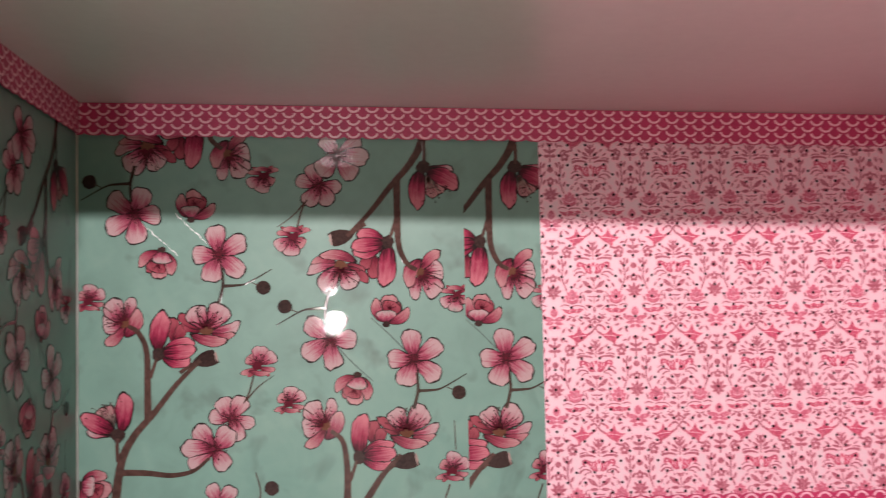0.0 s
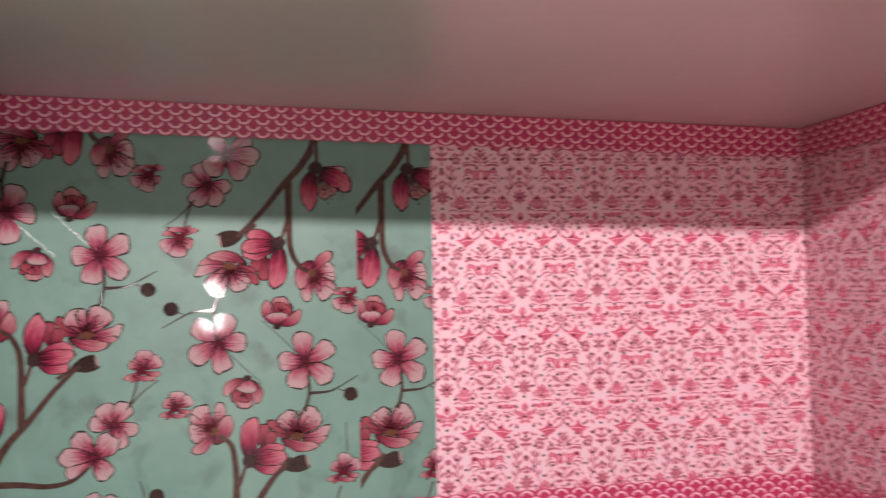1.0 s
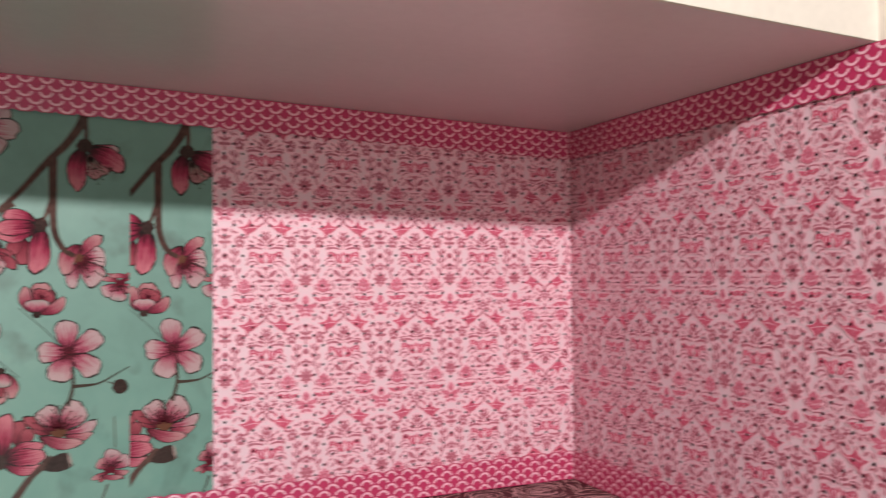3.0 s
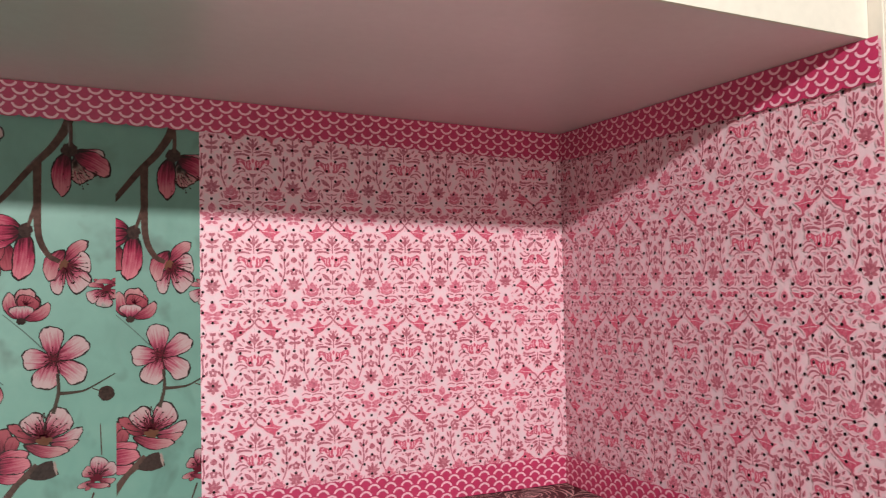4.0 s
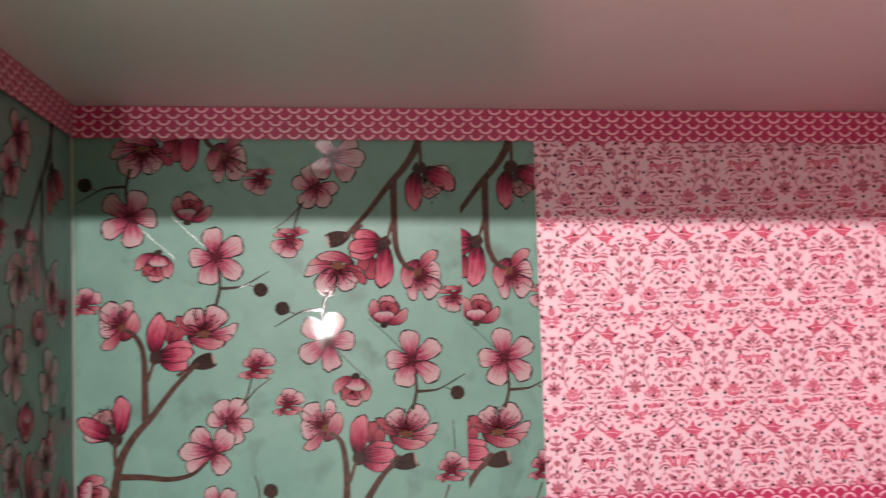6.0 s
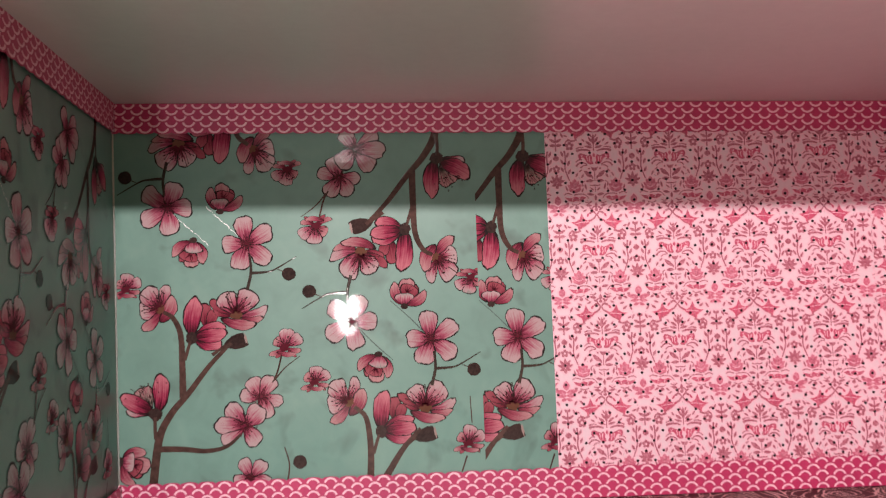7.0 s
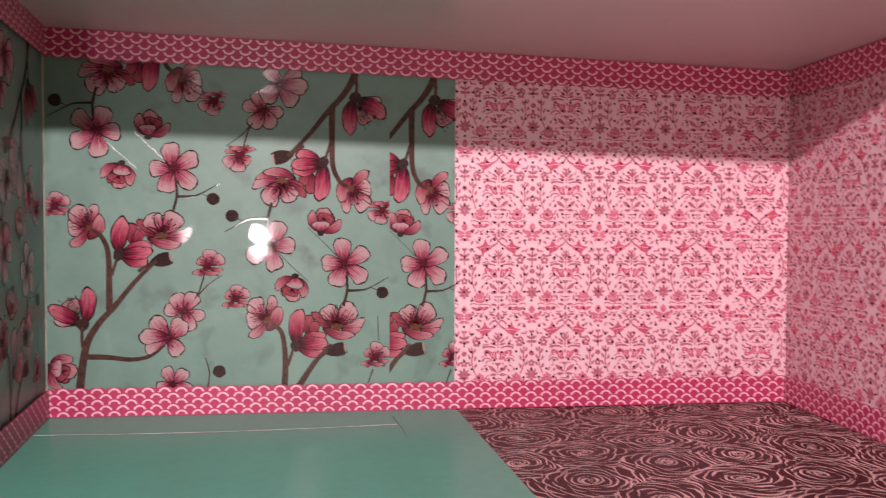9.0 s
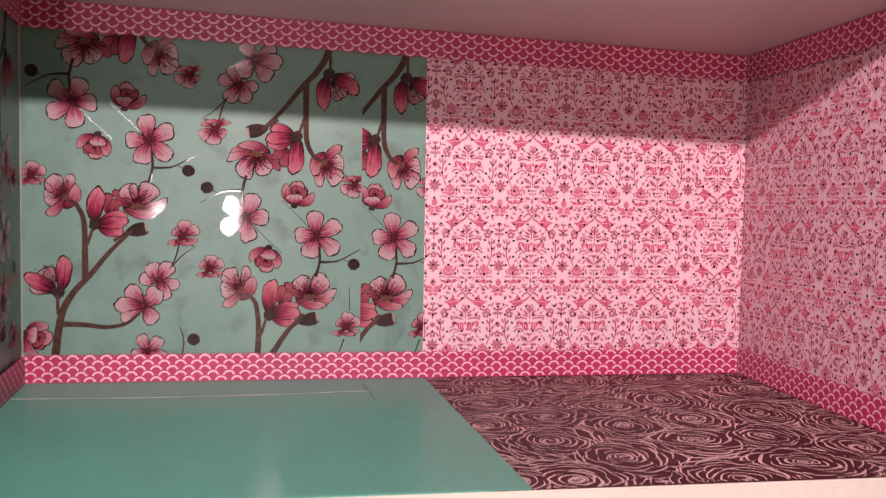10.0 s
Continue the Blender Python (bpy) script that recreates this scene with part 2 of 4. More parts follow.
def petal(bm, base, tip, width, h, rnd, slot=0, shape=ROUND, bend=0.0):
    """One petal from its foot to its tip as three rings round its middle, with the ink's own coordinates."""
    ink = bm.loops.layers.uv.get("ink") or bm.loops.layers.uv.new("ink")
    rim = bm.loops.layers.uv.get("rim") or bm.loops.layers.uv.new("rim")
    base, tip = Vector(base), Vector(tip)
    d = tip - base
    n = Vector((-d.y, d.x)).normalized()
    a, b = shape
    half = lambda q: q ** a * max(0.0, 1 - q ** b) ** 0.5
    most = max(half(k / 40) for k in range(41))
    side = [0.0, 0.05, 0.14, 0.28, 0.44, 0.60, 0.74, 0.86, 0.94, 0.985, 1.0]
    wob = [rnd.uniform(-1, 1) for _ in range(4)]
    ring = []
    for k, q in enumerate(side + side[-2:0:-1]):
        sign = 1 if k < len(side) else -1
        wave = 1 + 0.07 * math.sin(5.2 * q + 3 * wob[0] + sign) + 0.05 * wob[1] * math.sin(13 * q + sign * wob[2] * 3) + rnd.uniform(-0.05, 0.05)
        ring.append((q + (0.025 * wob[3] * sign + rnd.uniform(-0.025, 0.01)) * (q > 0.8), sign * half(q) / most * wave))
    mid = (0.60, 0.0)
    shift = rnd.uniform(0, 7)
    count = len(ring)

    def vert(ss, tt):
        p = base + d * ss + n * (tt * width / 2 + bend * d.length * math.sin(math.pi * max(0.0, ss)))
        return bm.verts.new((p.x, p.y, h))

    loops = []
    for k in (1.0, 0.86, 0.45):
        row = []
        for q, t in ring:
            ss, tt = mid[0] + (q - mid[0]) * k, t * k
            row.append((vert(ss, tt), (k, ss, 0.5 + 0.5 * tt + shift)))
        loops.append(row)
    heart = (vert(*mid), (0.0, mid[0], 0.5 + shift))

    def face(*corners):
        f = bm.faces.new([c[0] for c in corners])
        f.material_index = slot
        for loop, c in zip(f.loops, corners):
            loop[ink].uv, loop[rim].uv = (c[1][2], c[1][1]), (c[1][0], 0.0)

    for p, q in zip(loops, loops[1:]):
        for i in range(count):
            face(q[i], q[(i + 1) % count], p[(i + 1) % count], p[i])
    for i in range(count):
        face(loops[-1][(i + 1) % count], loops[-1][i], heart)
    for f in bm.faces:
        if f.normal.length == 0:
            f.normal_update()
        if f.normal.z < 0:
            f.normal_flip()


def blob(bm, cx, cy, rx, ry, h, rnd=None, n=14, rough=0.06, turn=0.0):
    v = []
    for i in range(n):
        a = 2 * math.pi * i / n
        k = 1 + (rnd.uniform(-rough, rough) if rnd else 0)
        x, y = rx * k * math.cos(a), ry * k * math.sin(a)
        v.append(bm.verts.new((cx + x * math.cos(turn) - y * math.sin(turn), cy + x * math.sin(turn) + y * math.cos(turn), h)))
    bm.faces.new(v)


def clip(bm, u0, u1, v0, v1):
    for co, no in (((u0, 0, 0), (-1, 0, 0)), ((u1, 0, 0), (1, 0, 0)), ((0, v0, 0), (0, -1, 0)), ((0, v1, 0), (0, 1, 0))):
        if not bm.verts:
            return
        bmesh.ops.bisect_plane(bm, geom=bm.verts[:] + bm.edges[:] + bm.faces[:], plane_co=co, plane_no=no, clear_outer=True)


# ---- the shell of the miniature room ----
def wall(name, label, *boxes):
    bm = bmesh.new()
    for b in boxes:
        add_box(bm, *b, bevel=0.0006)
    ob = finish(name, bm, M_CREAM)
    return tagged(ob, label, "wall", kind="structure")


T = 0.018
wall("wall_north", "cream board back wall of a miniature room, papered inside", (XL - T, XR + T, 0.0, 0.012, -0.03, 0.24))
wall_left = wall("wall_west", "cream board side wall papered in dark teal blossom print", (XL - T, XL, FRONT, -0.0002, -0.03, 0.24))
for corner in wall_left.data.vertices:
    corner.co.x -= TOE * corner.co.y
wall("wall_east", "cream board side wall papered in pink damask", (XR, XR + T, SIDE_FRONT, -0.0002, -0.03, 0.24))
bm = add_box(bmesh.new(), XL + 0.0002, XR - 0.0002, FLOOR_FRONT, -0.0002, -0.03, 0.0, 0.0006)
floor = tagged(finish("floor", bm, M_CREAM), "cream board floor of a miniature room under glued papers", "floor", kind="structure")


def ceiling_board():
    """The top board, which drops a little towards the damask side."""
    bm = bmesh.new()
    for x in (XL + 0.0002, XR - 0.0002):
        z = ceil_z(x)
        for y, zz in ((FRONT, z + RISE), (-0.0002, z), (-0.0002, 0.24), (FRONT, 0.24)):
            bm.verts.new((x, y, zz))
    bm.verts.ensure_lookup_table()
    v = bm.verts
    for f in ((0, 1, 2, 3), (7, 6, 5, 4), (0, 4, 5, 1), (1, 5, 6, 2), (2, 6, 7, 3), (3, 7, 4, 0)):
        bm.faces.new([v[i] for i in f])
    bmesh.ops.recalc_face_normals(bm, faces=bm.faces[:])
    return bm


ceiling = tagged(finish("ceiling", ceiling_board(), M_CREAM), "white gloss board ceiling with a cream front edge", "ceiling", kind="structure")
bm = bmesh.new()
ends = [bm.verts.new((x, y, ceil_z(x) - 0.0004 + RISE * y / FRONT)) for x, y in ((XL + 0.001, FRONT + 0.0006), (XL + 0.001, -0.001), (XR - 0.001, -0.001), (XR - 0.001, FRONT + 0.0006))]
bm.faces.new(ends)
part("gloss_sheet", bm, M_GLOSS, ceiling, "glossy white sheet")

# plain unseen room added round the miniature; its pale faces bounce fill light
def slab(name, label, cat, material, *b):
    return tagged(finish(name, add_box(bmesh.new(), *b), material), label, cat, kind="structure")


slab("ground", "unseen plain brown floor added under the miniature room", "floor", M_BOARDS, -1.6, 1.9, -2.4, 0.7, -0.10, -0.0302)
slab("ceiling_outer", "unseen plain pale ceiling added to bounce light", "ceiling", M_ROOM, -1.6, 1.9, -2.4, 0.7, 1.9, 2.0)
slab("wall_outer_north", "unseen plain pale wall added to bounce light", "wall", M_ROOM, -1.6, 1.9, 0.7, 0.8, -0.1, 2.0)
slab("wall_outer_south", "unseen plain pale wall added to bounce light", "wall", M_ROOM, -1.6, 1.9, -2.5, -2.4, -0.1, 2.0)
slab("wall_outer_west", "unseen plain pale wall added to bounce light", "wall", M_ROOM, -1.7, -1.6, -2.5, 0.8, -0.1, 2.0)
slab("wall_outer_east", "unseen plain pale wall added to bounce light", "wall", M_ROOM, 1.9, 2.0, -2.5, 0.8, -0.1, 2.0)


# ---- blossom mural ----
def sheet(name, frame_m, material, u0, u1, v0, v1, h, label, sag=0.0):
    """A glued sheet of paper with a little waviness."""
    bm = bmesh.new()
    nu, nv = 24, 14
    grid = [[bm.verts.new((u0 + (u1 - u0) * i / nu, v0 + (v1 - v0) * j / nv,
                           h + sag * noise.noise((i * 0.35, j * 0.35, u0 * 90)))) for j in range(nv + 1)] for i in range(nu + 1)]
    for i in range(nu):
        for j in range(nv):
            bm.faces.new((grid[i][j], grid[i + 1][j], grid[i + 1][j + 1], grid[i][j + 1]))
    bm.transform(frame_m)
    return tagged(finish(name, bm, material, smooth=True), label, "wallpaper")


class Mural:
    """Prints the blossom motifs on one sheet, cut at its edges."""

    def __init__(self, paper, frame_m, box, shift=(0, 0)):
        self.paper, self.frame, self.box, self.shift = paper, frame_m, box, Vector(shift)
        self.rnd = random.Random(7)
        self.layer = 0

    def ink(self, name, bm, material, smooth=False, under=None):
        self.layer += 1
        lift = Matrix.Translation((self.shift.x, self.shift.y, 0.00006 + 0.0000005 * self.layer))
        bm.transform(lift)
        us, vs = [v.co.x for v in bm.verts], [v.co.y for v in bm.verts]
        u0, u1, v0, v1 = self.box
        if max(us) < u0 or min(us) > u1 or max(vs) < v0 or min(vs) > v1:
            bm.free()
            return None
        if min(us) < u0 or max(us) > u1 or min(vs) < v0 or max(vs) > v1:
            clip(bm, *self.box)
        if not bm.faces:
            bm.free()
            return None
        bm.transform(self.frame)
        ob = part(name, bm, material, under or self.paper, smooth=smooth)
        return tagged(ob, kind="stuff") if name in ("stamen_tuft", "veining", "bud_veining") else ob

    def branch(self, points, w0, w1, material=None):
        bm = bmesh.new()
        w = self.rnd.uniform(-0.0003, 0.0003)
        ribbon(bm, [(x + w, y) for x, y in points], w0, w1, 0.0, crown=min(w0, w1) * 0.025)
        self.ink("branch", bm, material or M_BARK, smooth=True)

    def stamens(self, x, y, angle, spread, length, count, material=None, width=0.00036, tips=True, under=None):
        bm = bmesh.new()
        for k in range(count):
            a = angle + spread * ((k + 0.5) / count - 0.5) + self.rnd.uniform(-0.1, 0.1)
            l = length * self.rnd.uniform(0.5, 1.0)
            b = a + self.rnd.uniform(-0.3, 0.3)
            p = [(x + 0.22 * l * math.cos(a), y + 0.22 * l * math.sin(a)), (x + 0.5 * l * math.cos(a), y + 0.5 * l * math.sin(a)), (x + l * math.cos(b), y + l * math.sin(b))]
            ribbon(bm, p, width, width * 0.5, 0.0, steps=3)
            if tips:
                blob(bm, p[2][0], p[2][1], 0.00046, 0.00034, 0.000002, n=6)
        self.ink("stamen_tuft" if tips else "veining", bm, material or M_STAMEN, under=under)

    def flower(self, name, x, y, turn, petals, size=1.0, under=None, deep=0.0):
        """Petals given in millimetres about the flower's middle: foot, tip, width, ink and outline."""
        bm = bmesh.new()
        c, q = math.cos(turn), math.sin(turn)
        w = lambda a, b: (x + 0.001 * size * (a * c - b * q), y + 0.001 * size * (a * q + b * c))
        for k, (bx, by, tx, ty, wide, slot, shape, bend) in enumerate(petals):
            j = lambda v: v * (1 + self.rnd.uniform(-0.03, 0.03))
            bx, by = bx - deep * (tx - bx), by - deep * (ty - by)
            petal(bm, w(bx, by), w(j(tx), j(ty)), 0.00112 * size * j(wide), 0.0000005 * k, self.rnd, slot, shape, bend)
        own = self.ink(name, bm, PETALS, under=under)
        self.layer += len(petals) + 1
        return own, w

    def spot(self, name, at, rx, ry, turn, material, under=None, rough=0.12):
        bm = bmesh.new()
        blob(bm, *at, 0.001 * rx, 0.001 * ry, 0, self.rnd, 26, rough, turn)
        return self.ink(name, bm, material, under=under)

    def star(self, x, y, turn, size=1.0):
        """An open five-petalled blossom seen from the front."""
        own, w = self.flower("blossom", x, y, turn, (
            (0.4, -0.8, 11.4, -9.8, 8.8, 0, ROUND, 0.03), (-0.4, -0.8, -4.6, -12.8, 9.0, 0, ROUND, 0.0), (-0.8, 0, -12.2, 0.4, 8.6, 0, ROUND, 0.02),
            (0.8, 0.4, 12.8, 7.6, 8.8, 0, ROUND, -0.02), (0, 0.8, -1.6, 13.6, 8.8, 0, ROUND, 0.0)), size, deep=0.17)
        self.stamens(*w(0, 0), turn, 2 * math.pi, 0.0058 * size, 20, M_DEEP, 0.00045, False, under=own)
        self.stamens(*w(0, 0), turn, 2 * math.pi, 0.0036 * size, 12, M_STAMEN, 0.0003, True, under=own)
        self.spot("heart", w(0, 0), 0.9 * size, 0.8 * size, turn, M_DEEP, own)

    def big(self, x, y, turn, size=1.0):
        """A wide blossom seen from the side, with long stamens over a lying front petal."""
        own, w = self.flower("blossom", x, y, turn, (
            (-2, -1.5, -10.6, 3.4, 5.0, 2, LONG, 0.0), (-1, 0, -12.8, 6.8, 4.4, 2, LONG, 0.05), (1, -1.2, 15.4, 2.8, 5.2, 0, LONG, -0.15),
            (0, -1, -5.6, 10.4, 9.2, 0, ROUND, 0.03), (0, -1, 8.6, 11.2, 10.2, 0, ROUND, -0.04)), size)
        self.spot("heart", w(0.2, -0.6), 3.0 * size, 2.6 * size, turn, M_GOLD, own)
        self.stamens(*w(0, 0.2), turn + 1.62, 2.5, 0.0104 * size, 20, M_STAMEN, 0.00045, True, under=own)
        self.stamens(*w(0, 0), turn + 1.6, 3.0, 0.0060 * size, 18, M_DEEP, 0.00055, False, under=own)
        self.flower("front_petal", x, y, turn, ((2.0, -2.2, 13.6, -2.0, 3.4, 1, OVAL, -0.14), (-7.6, -2.0, 10.2, -5.4, 4.8, 1, OVAL, -0.10)), size, own)

    def turned(self, x, y, turn, size=1.0):
        """A half-turned blossom at the end of a stem."""
        own, w = self.flower("blossom", x, y, turn, (
            (1.5, -1, -8.4, -10.4, 5.0, 1, LONG, 0.06), (0.5, 0, 4.0, 12.0, 5.2, 0, LONG, -0.06), (1, 0, -9.8, -0.8, 9.4, 0, ROUND, 0.0),
            (1, -1, -6.8, 10.4, 9.2, 0, ROUND, 0.05), (0.6, -7.0, 6.8, 6.4, 6.2, 1, OVAL, -0.12)), size)
        self.spot("heart", w(0.6, -0.2), 2.2 * size, 2.4 * size, turn, M_GOLD, own)
        self.stamens(*w(0.4, 0), turn + 2.3, 2.6, 0.0088 * size, 17, M_STAMEN, 0.00044, True, under=own)
        self.stamens(*w(0.4, 0), turn + 2.3, 3.4, 0.0050 * size, 14, M_DEEP, 0.00050, False, under=own)

    def small(self, x, y, turn, size=1.0):
        own, w = self.flower("small_blossom", x, y, turn, (
            (0, 0, -4.9, 3.2, 4.6, 1, ROUND, 0.0), (0, 0, 1.0, 7.6, 6.4, 0, ROUND, 0.0), (0.5, 0, 7.2, 4.2, 5.2, 0, ROUND, -0.04),
            (0.5, -0.8, 7.0, -2.0, 2.4, 1, LONG, -0.10), (-0.5, -0.8, -7.2, -3.4, 2.2, 1, LONG, 0.08),
            (0.5, -1.0, 5.0, -4.6, 1.5, 2, LONG, -0.05), (-0.5, -1.0, -4.2, -5.0, 1.5, 2, LONG, 0.05)), size)
        self.stamens(*w(0, 0), turn + 1.5, 2.8, 0.0050 * size, 12, M_STAMEN, 0.0003, True, under=own)
        self.spot("heart", w(-0.4, -0.6), 2.3 * size, 1.5 * size, turn + 0.3, M_DEEP, own, 0.25)
        self.flower("front_petal", x, y, turn, ((-4.0, -2.4, 4.8, -3.4, 2.0, 1, OVAL, -0.08),), size, own)

    def cup(self, x, y, turn, size=1.0):
        """A half-open blossom hanging from its calyx at x, y."""
        own, w = self.flower("small_blossom", x, y, turn, (
            (0, -1, -6.4, -11.0, 5.6, 2, LONG, 0.0), (0, -1, -2.0, -13.9, 7.2, 1, ROUND, 0.0), (1.2, -1, 4.2, -12.2, 5.0, 1, OVAL, 0.12),
            (-0.6, -2.6, -3.6, -10.4, 8.4, 2, ROUND, 0.0), (-0.8, -0.8, -10.8, -7.9, 4.4, 1, OVAL, -0.16), (0.2, -0.2, -0.2, -6.8, 8.6, 0, ROUND, 0.0)), size)
        self.stamens(*w(-1.4, -6.4), turn - 1.9, 1.6, 0.0046 * size, 9, M_DEEP, 0.00045, False, under=own)
        self.spot("calyx", w(0, -0.2), 1.9 * size, 1.4 * size, turn, M_NUT, own)

    def bud(self, x, y, turn, petals, size=1.0):
        """A closed bud of long streaked petals on a dark calyx."""
        own, w = self.flower("bud", x, y, turn, petals, size)
        return own

    def nut(self, x, y, r=0.0033):
        self.spot("round_bud", (x, y), 1000 * r, 970 * r, 0.0, M_NUT, None, 0.05)

    def pod(self, x, y, rot):
        """A dark flared pod with a paler slanted mouth."""
        d, n = Vector((math.cos(rot), math.sin(rot))), Vector((-math.sin(rot), math.cos(rot)))
        o = Vector((x, y))
        bm = bmesh.new()
        side = ((-0.0070, 0.0006), (-0.0050, 0.0021), (-0.0020, 0.0034), (0.0014, 0.0037), (0.0040, 0.0032))
        ring = [o + d * a + n * b for a, b in side] + [o + d * (a + 0.0008) - n * b for a, b in reversed(side)]
        bm.faces.new([bm.verts.new((p.x, p.y, 0)) for p in reversed(ring)])
        own = self.ink("pod", bm, M_NUT)
        self.spot("pod_mouth", tuple(o + d * 0.0043), 0.6, 2.7, rot - 0.12, M_PALE_SPOT, own, 0.35)

    # groups of motifs, s = 1 upright, s = -1 turned half round
    def cluster(self, x, y, s, full=True):
        w = lambda dx, dy: (x + s * dx, y + s * dy)
        turn = 0.0 if s > 0 else math.pi
        if full:
            self.branch([w(-0.0200, -0.0720), w(-0.0165, -0.0480), w(-0.0105, -0.0360), w(-0.0020, -0.0265), w(0.0085, -0.0135), w(0.0190, -0.0030)], 0.0042, 0.0018)
            self.branch([w(-0.0045, -0.0285), w(-0.0045, -0.0120), w(-0.0050, 0.0020), w(-0.0085, 0.0100), w(-0.0130, 0.0130)], 0.0034, 0.0020)
        else:
            self.branch([w(0.0015, -0.0220), w(0.0105, -0.0085), w(0.0190, 0.0005)], 0.0034, 0.0018)
            self.branch([w(-0.0053, -0.0215), w(-0.0048, -0.0105), w(-0.0053, -0.0005), w(-0.0070, 0.0075), w(-0.0120, 0.0120)], 0.0034, 0.0020)
        self.branch([w(-0.0036, -0.0105), w(-0.0006, -0.0015)], 0.0018, 0.0014)
        self.branch([w(0.0100, -0.0085), w(0.0165, -0.0040)], 0.0018, 0.0010)
        self.branch([w(-0.0200, 0.0190), w(-0.0270, 0.0240)], 0.0006, 0.0005)
        self.pod(*w(0.0220, -0.0026), turn + 0.30)
        self.turned(*w(-0.0154, 0.0148), turn)
        self.bud(*w(0, 0), turn, ((7, 4, 5.8, 16.5, 7.0, 2, ROUND, 0.0), (8, 4, 11.6, 13.0, 5.0, 2, LONG, 0.0),
                                  (1.5, 0.5, 16.5, 5.2, 6.4, 3, OVAL, 0.05), (1.2, 0, 15.0, -3.6, 6.2, 3, OVAL, -0.10), (1.5, 0.2, 17.4, 1.6, 6.4, 3, OVAL, 0.0)))
        self.bud(*w(0, 0), turn, ((0, 0.6, 2.8, 20.4, 8.2, 3, OVAL, 0.04),))
        self.spot("calyx", w(0.0, -0.0002), 2.7, 3.0, turn, M_NUT)
        self.big(*w(0.0216, 0.0110), turn)
        self.small(*w(-0.0308, 0.0250), turn)

    def starry(self, x, y, s, stem=M_PENCIL):
        w = lambda dx, dy: (x + s * dx, y + s * dy)
        turn = 0.0 if s > 0 else math.pi
        self.branch([w(0.0016, -0.0060), w(0.0020, -0.0140), w(0.0000, -0.0225)], 0.0012, 0.0016, M_TWIG)
        self.branch([w(0.0020, -0.0144), w(0.0080, -0.0142), w(0.0130, -0.0132), w(0.0240, -0.0072)], 0.0015, 0.0004, M_TWIG)
        self.branch([w(0.0148, -0.0130), w(0.0182, -0.0144)], 0.0004, 0.0005)
        self.nut(*w(0.0203, -0.0155))
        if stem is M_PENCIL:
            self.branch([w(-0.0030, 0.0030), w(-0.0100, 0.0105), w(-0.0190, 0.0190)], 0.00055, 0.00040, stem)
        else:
            # broken dashes in the pale glint colour
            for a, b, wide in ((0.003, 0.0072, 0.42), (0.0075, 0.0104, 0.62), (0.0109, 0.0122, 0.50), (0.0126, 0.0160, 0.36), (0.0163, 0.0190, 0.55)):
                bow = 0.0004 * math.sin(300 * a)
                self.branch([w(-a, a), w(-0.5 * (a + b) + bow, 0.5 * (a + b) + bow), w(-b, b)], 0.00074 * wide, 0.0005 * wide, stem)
        self.star(x, y, turn)
        self.cup(*w(-0.0122, 0.0158), turn + math.pi)

    def pair(self, x, y, s):
        w = lambda dx, dy: (x + s * dx, y + s * dy)
        turn = 0.0 if s > 0 else math.pi
        if s > 0:
            self.branch([w(-0.0435, -0.0095), w(-0.0300, -0.0100), w(-0.0185, -0.0113), w(-0.0090, -0.0095), w(-0.0020, -0.0040)], 0.0030, 0.0014)
        self.branch([w(0.0140, 0.0200), w(0.0165, 0.0250), w(0.0190, 0.0340)], 0.0008, 0.0008)
        self.branch([w(0.0145, 0.0210), w(0.0200, 0.0270), w(0.0272, 0.0322)], 0.0008, 0.0003)
        own, v = self.flower("blossom", *w(0.0082, 0.0134), turn, (
            (0, 0, 10.8, -3.0, 6.4, 0, ROUND, 0.0), (0, 0, -10.6, 1.2, 6.4, 0, ROUND, 0.0), (0, 0, 3.6, -10.2, 8.4, 0, ROUND, 0.0), (0, 0, -5.4, 9.2, 7.8, 0, ROUND, 0.0), (0, 0, 6.0, 9.6, 7.6, 0, ROUND, 0.0)), deep=0.14)
        self.stamens(*v(0, 0), turn, 2 * math.pi, 0.0055, 18, M_DEEP, 0.00045, False, under=own)
        self.stamens(*v(0, 0), turn, 2 * math.pi, 0.0050, 10, M_STAMEN, 0.0003, True, under=own)
        own, v = self.flower("blossom", x, y, turn, (
            (0, 0, 6.6, -9.6, 8.0, 0, ROUND, 0.0), (0, 0, -11.2, -8.0, 6.6, 0, ROUND, 0.0), (0, 0, 9.0, 8.6, 9.4, 0, ROUND, 0.0), (0, 0, -8.4, 10.8, 8.6, 0, ROUND, 0.0), (0, 0, -14.8, 1.2, 8.0, 0, ROUND, 0.0)), deep=0.14)
        self.stamens(*v(0, 0), turn, 2 * math.pi, 0.0065, 20, M_DEEP, 0.00045, False, under=own)
        self.stamens(*v(0, 0), turn + 0.7, 4.5, 0.0062, 12, M_STAMEN, 0.0003, True, under=own)
        self.small(*w(0.0204, 0.0372), turn, 1.12)

    def side_bud(self, x, y, s):
        w = lambda dx, dy: (x + s * dx, y + s * dy)
        turn = 0.0 if s > 0 else math.pi
        self.branch([w(-0.0003, -0.0010), w(-0.0005, -0.0060), w(-0.0002, -0.0115)], 0.0016, 0.0018)
        self.bud(*w(0, 0), turn, ((-2.0, 2.0, -7.4, 13.4, 9.5, 1, ROUND, 0.0),))
        self.stamens(*w(-0.0020, 0.0030), turn + 1.95, 1.35, 0.0142, 26, M_STAMEN, 0.0003)
        self.stamens(*w(-0.0020, 0.0030), turn + 1.95, 1.2, 0.0120, 20, M_PALE_SPOT, 0.0005, False)
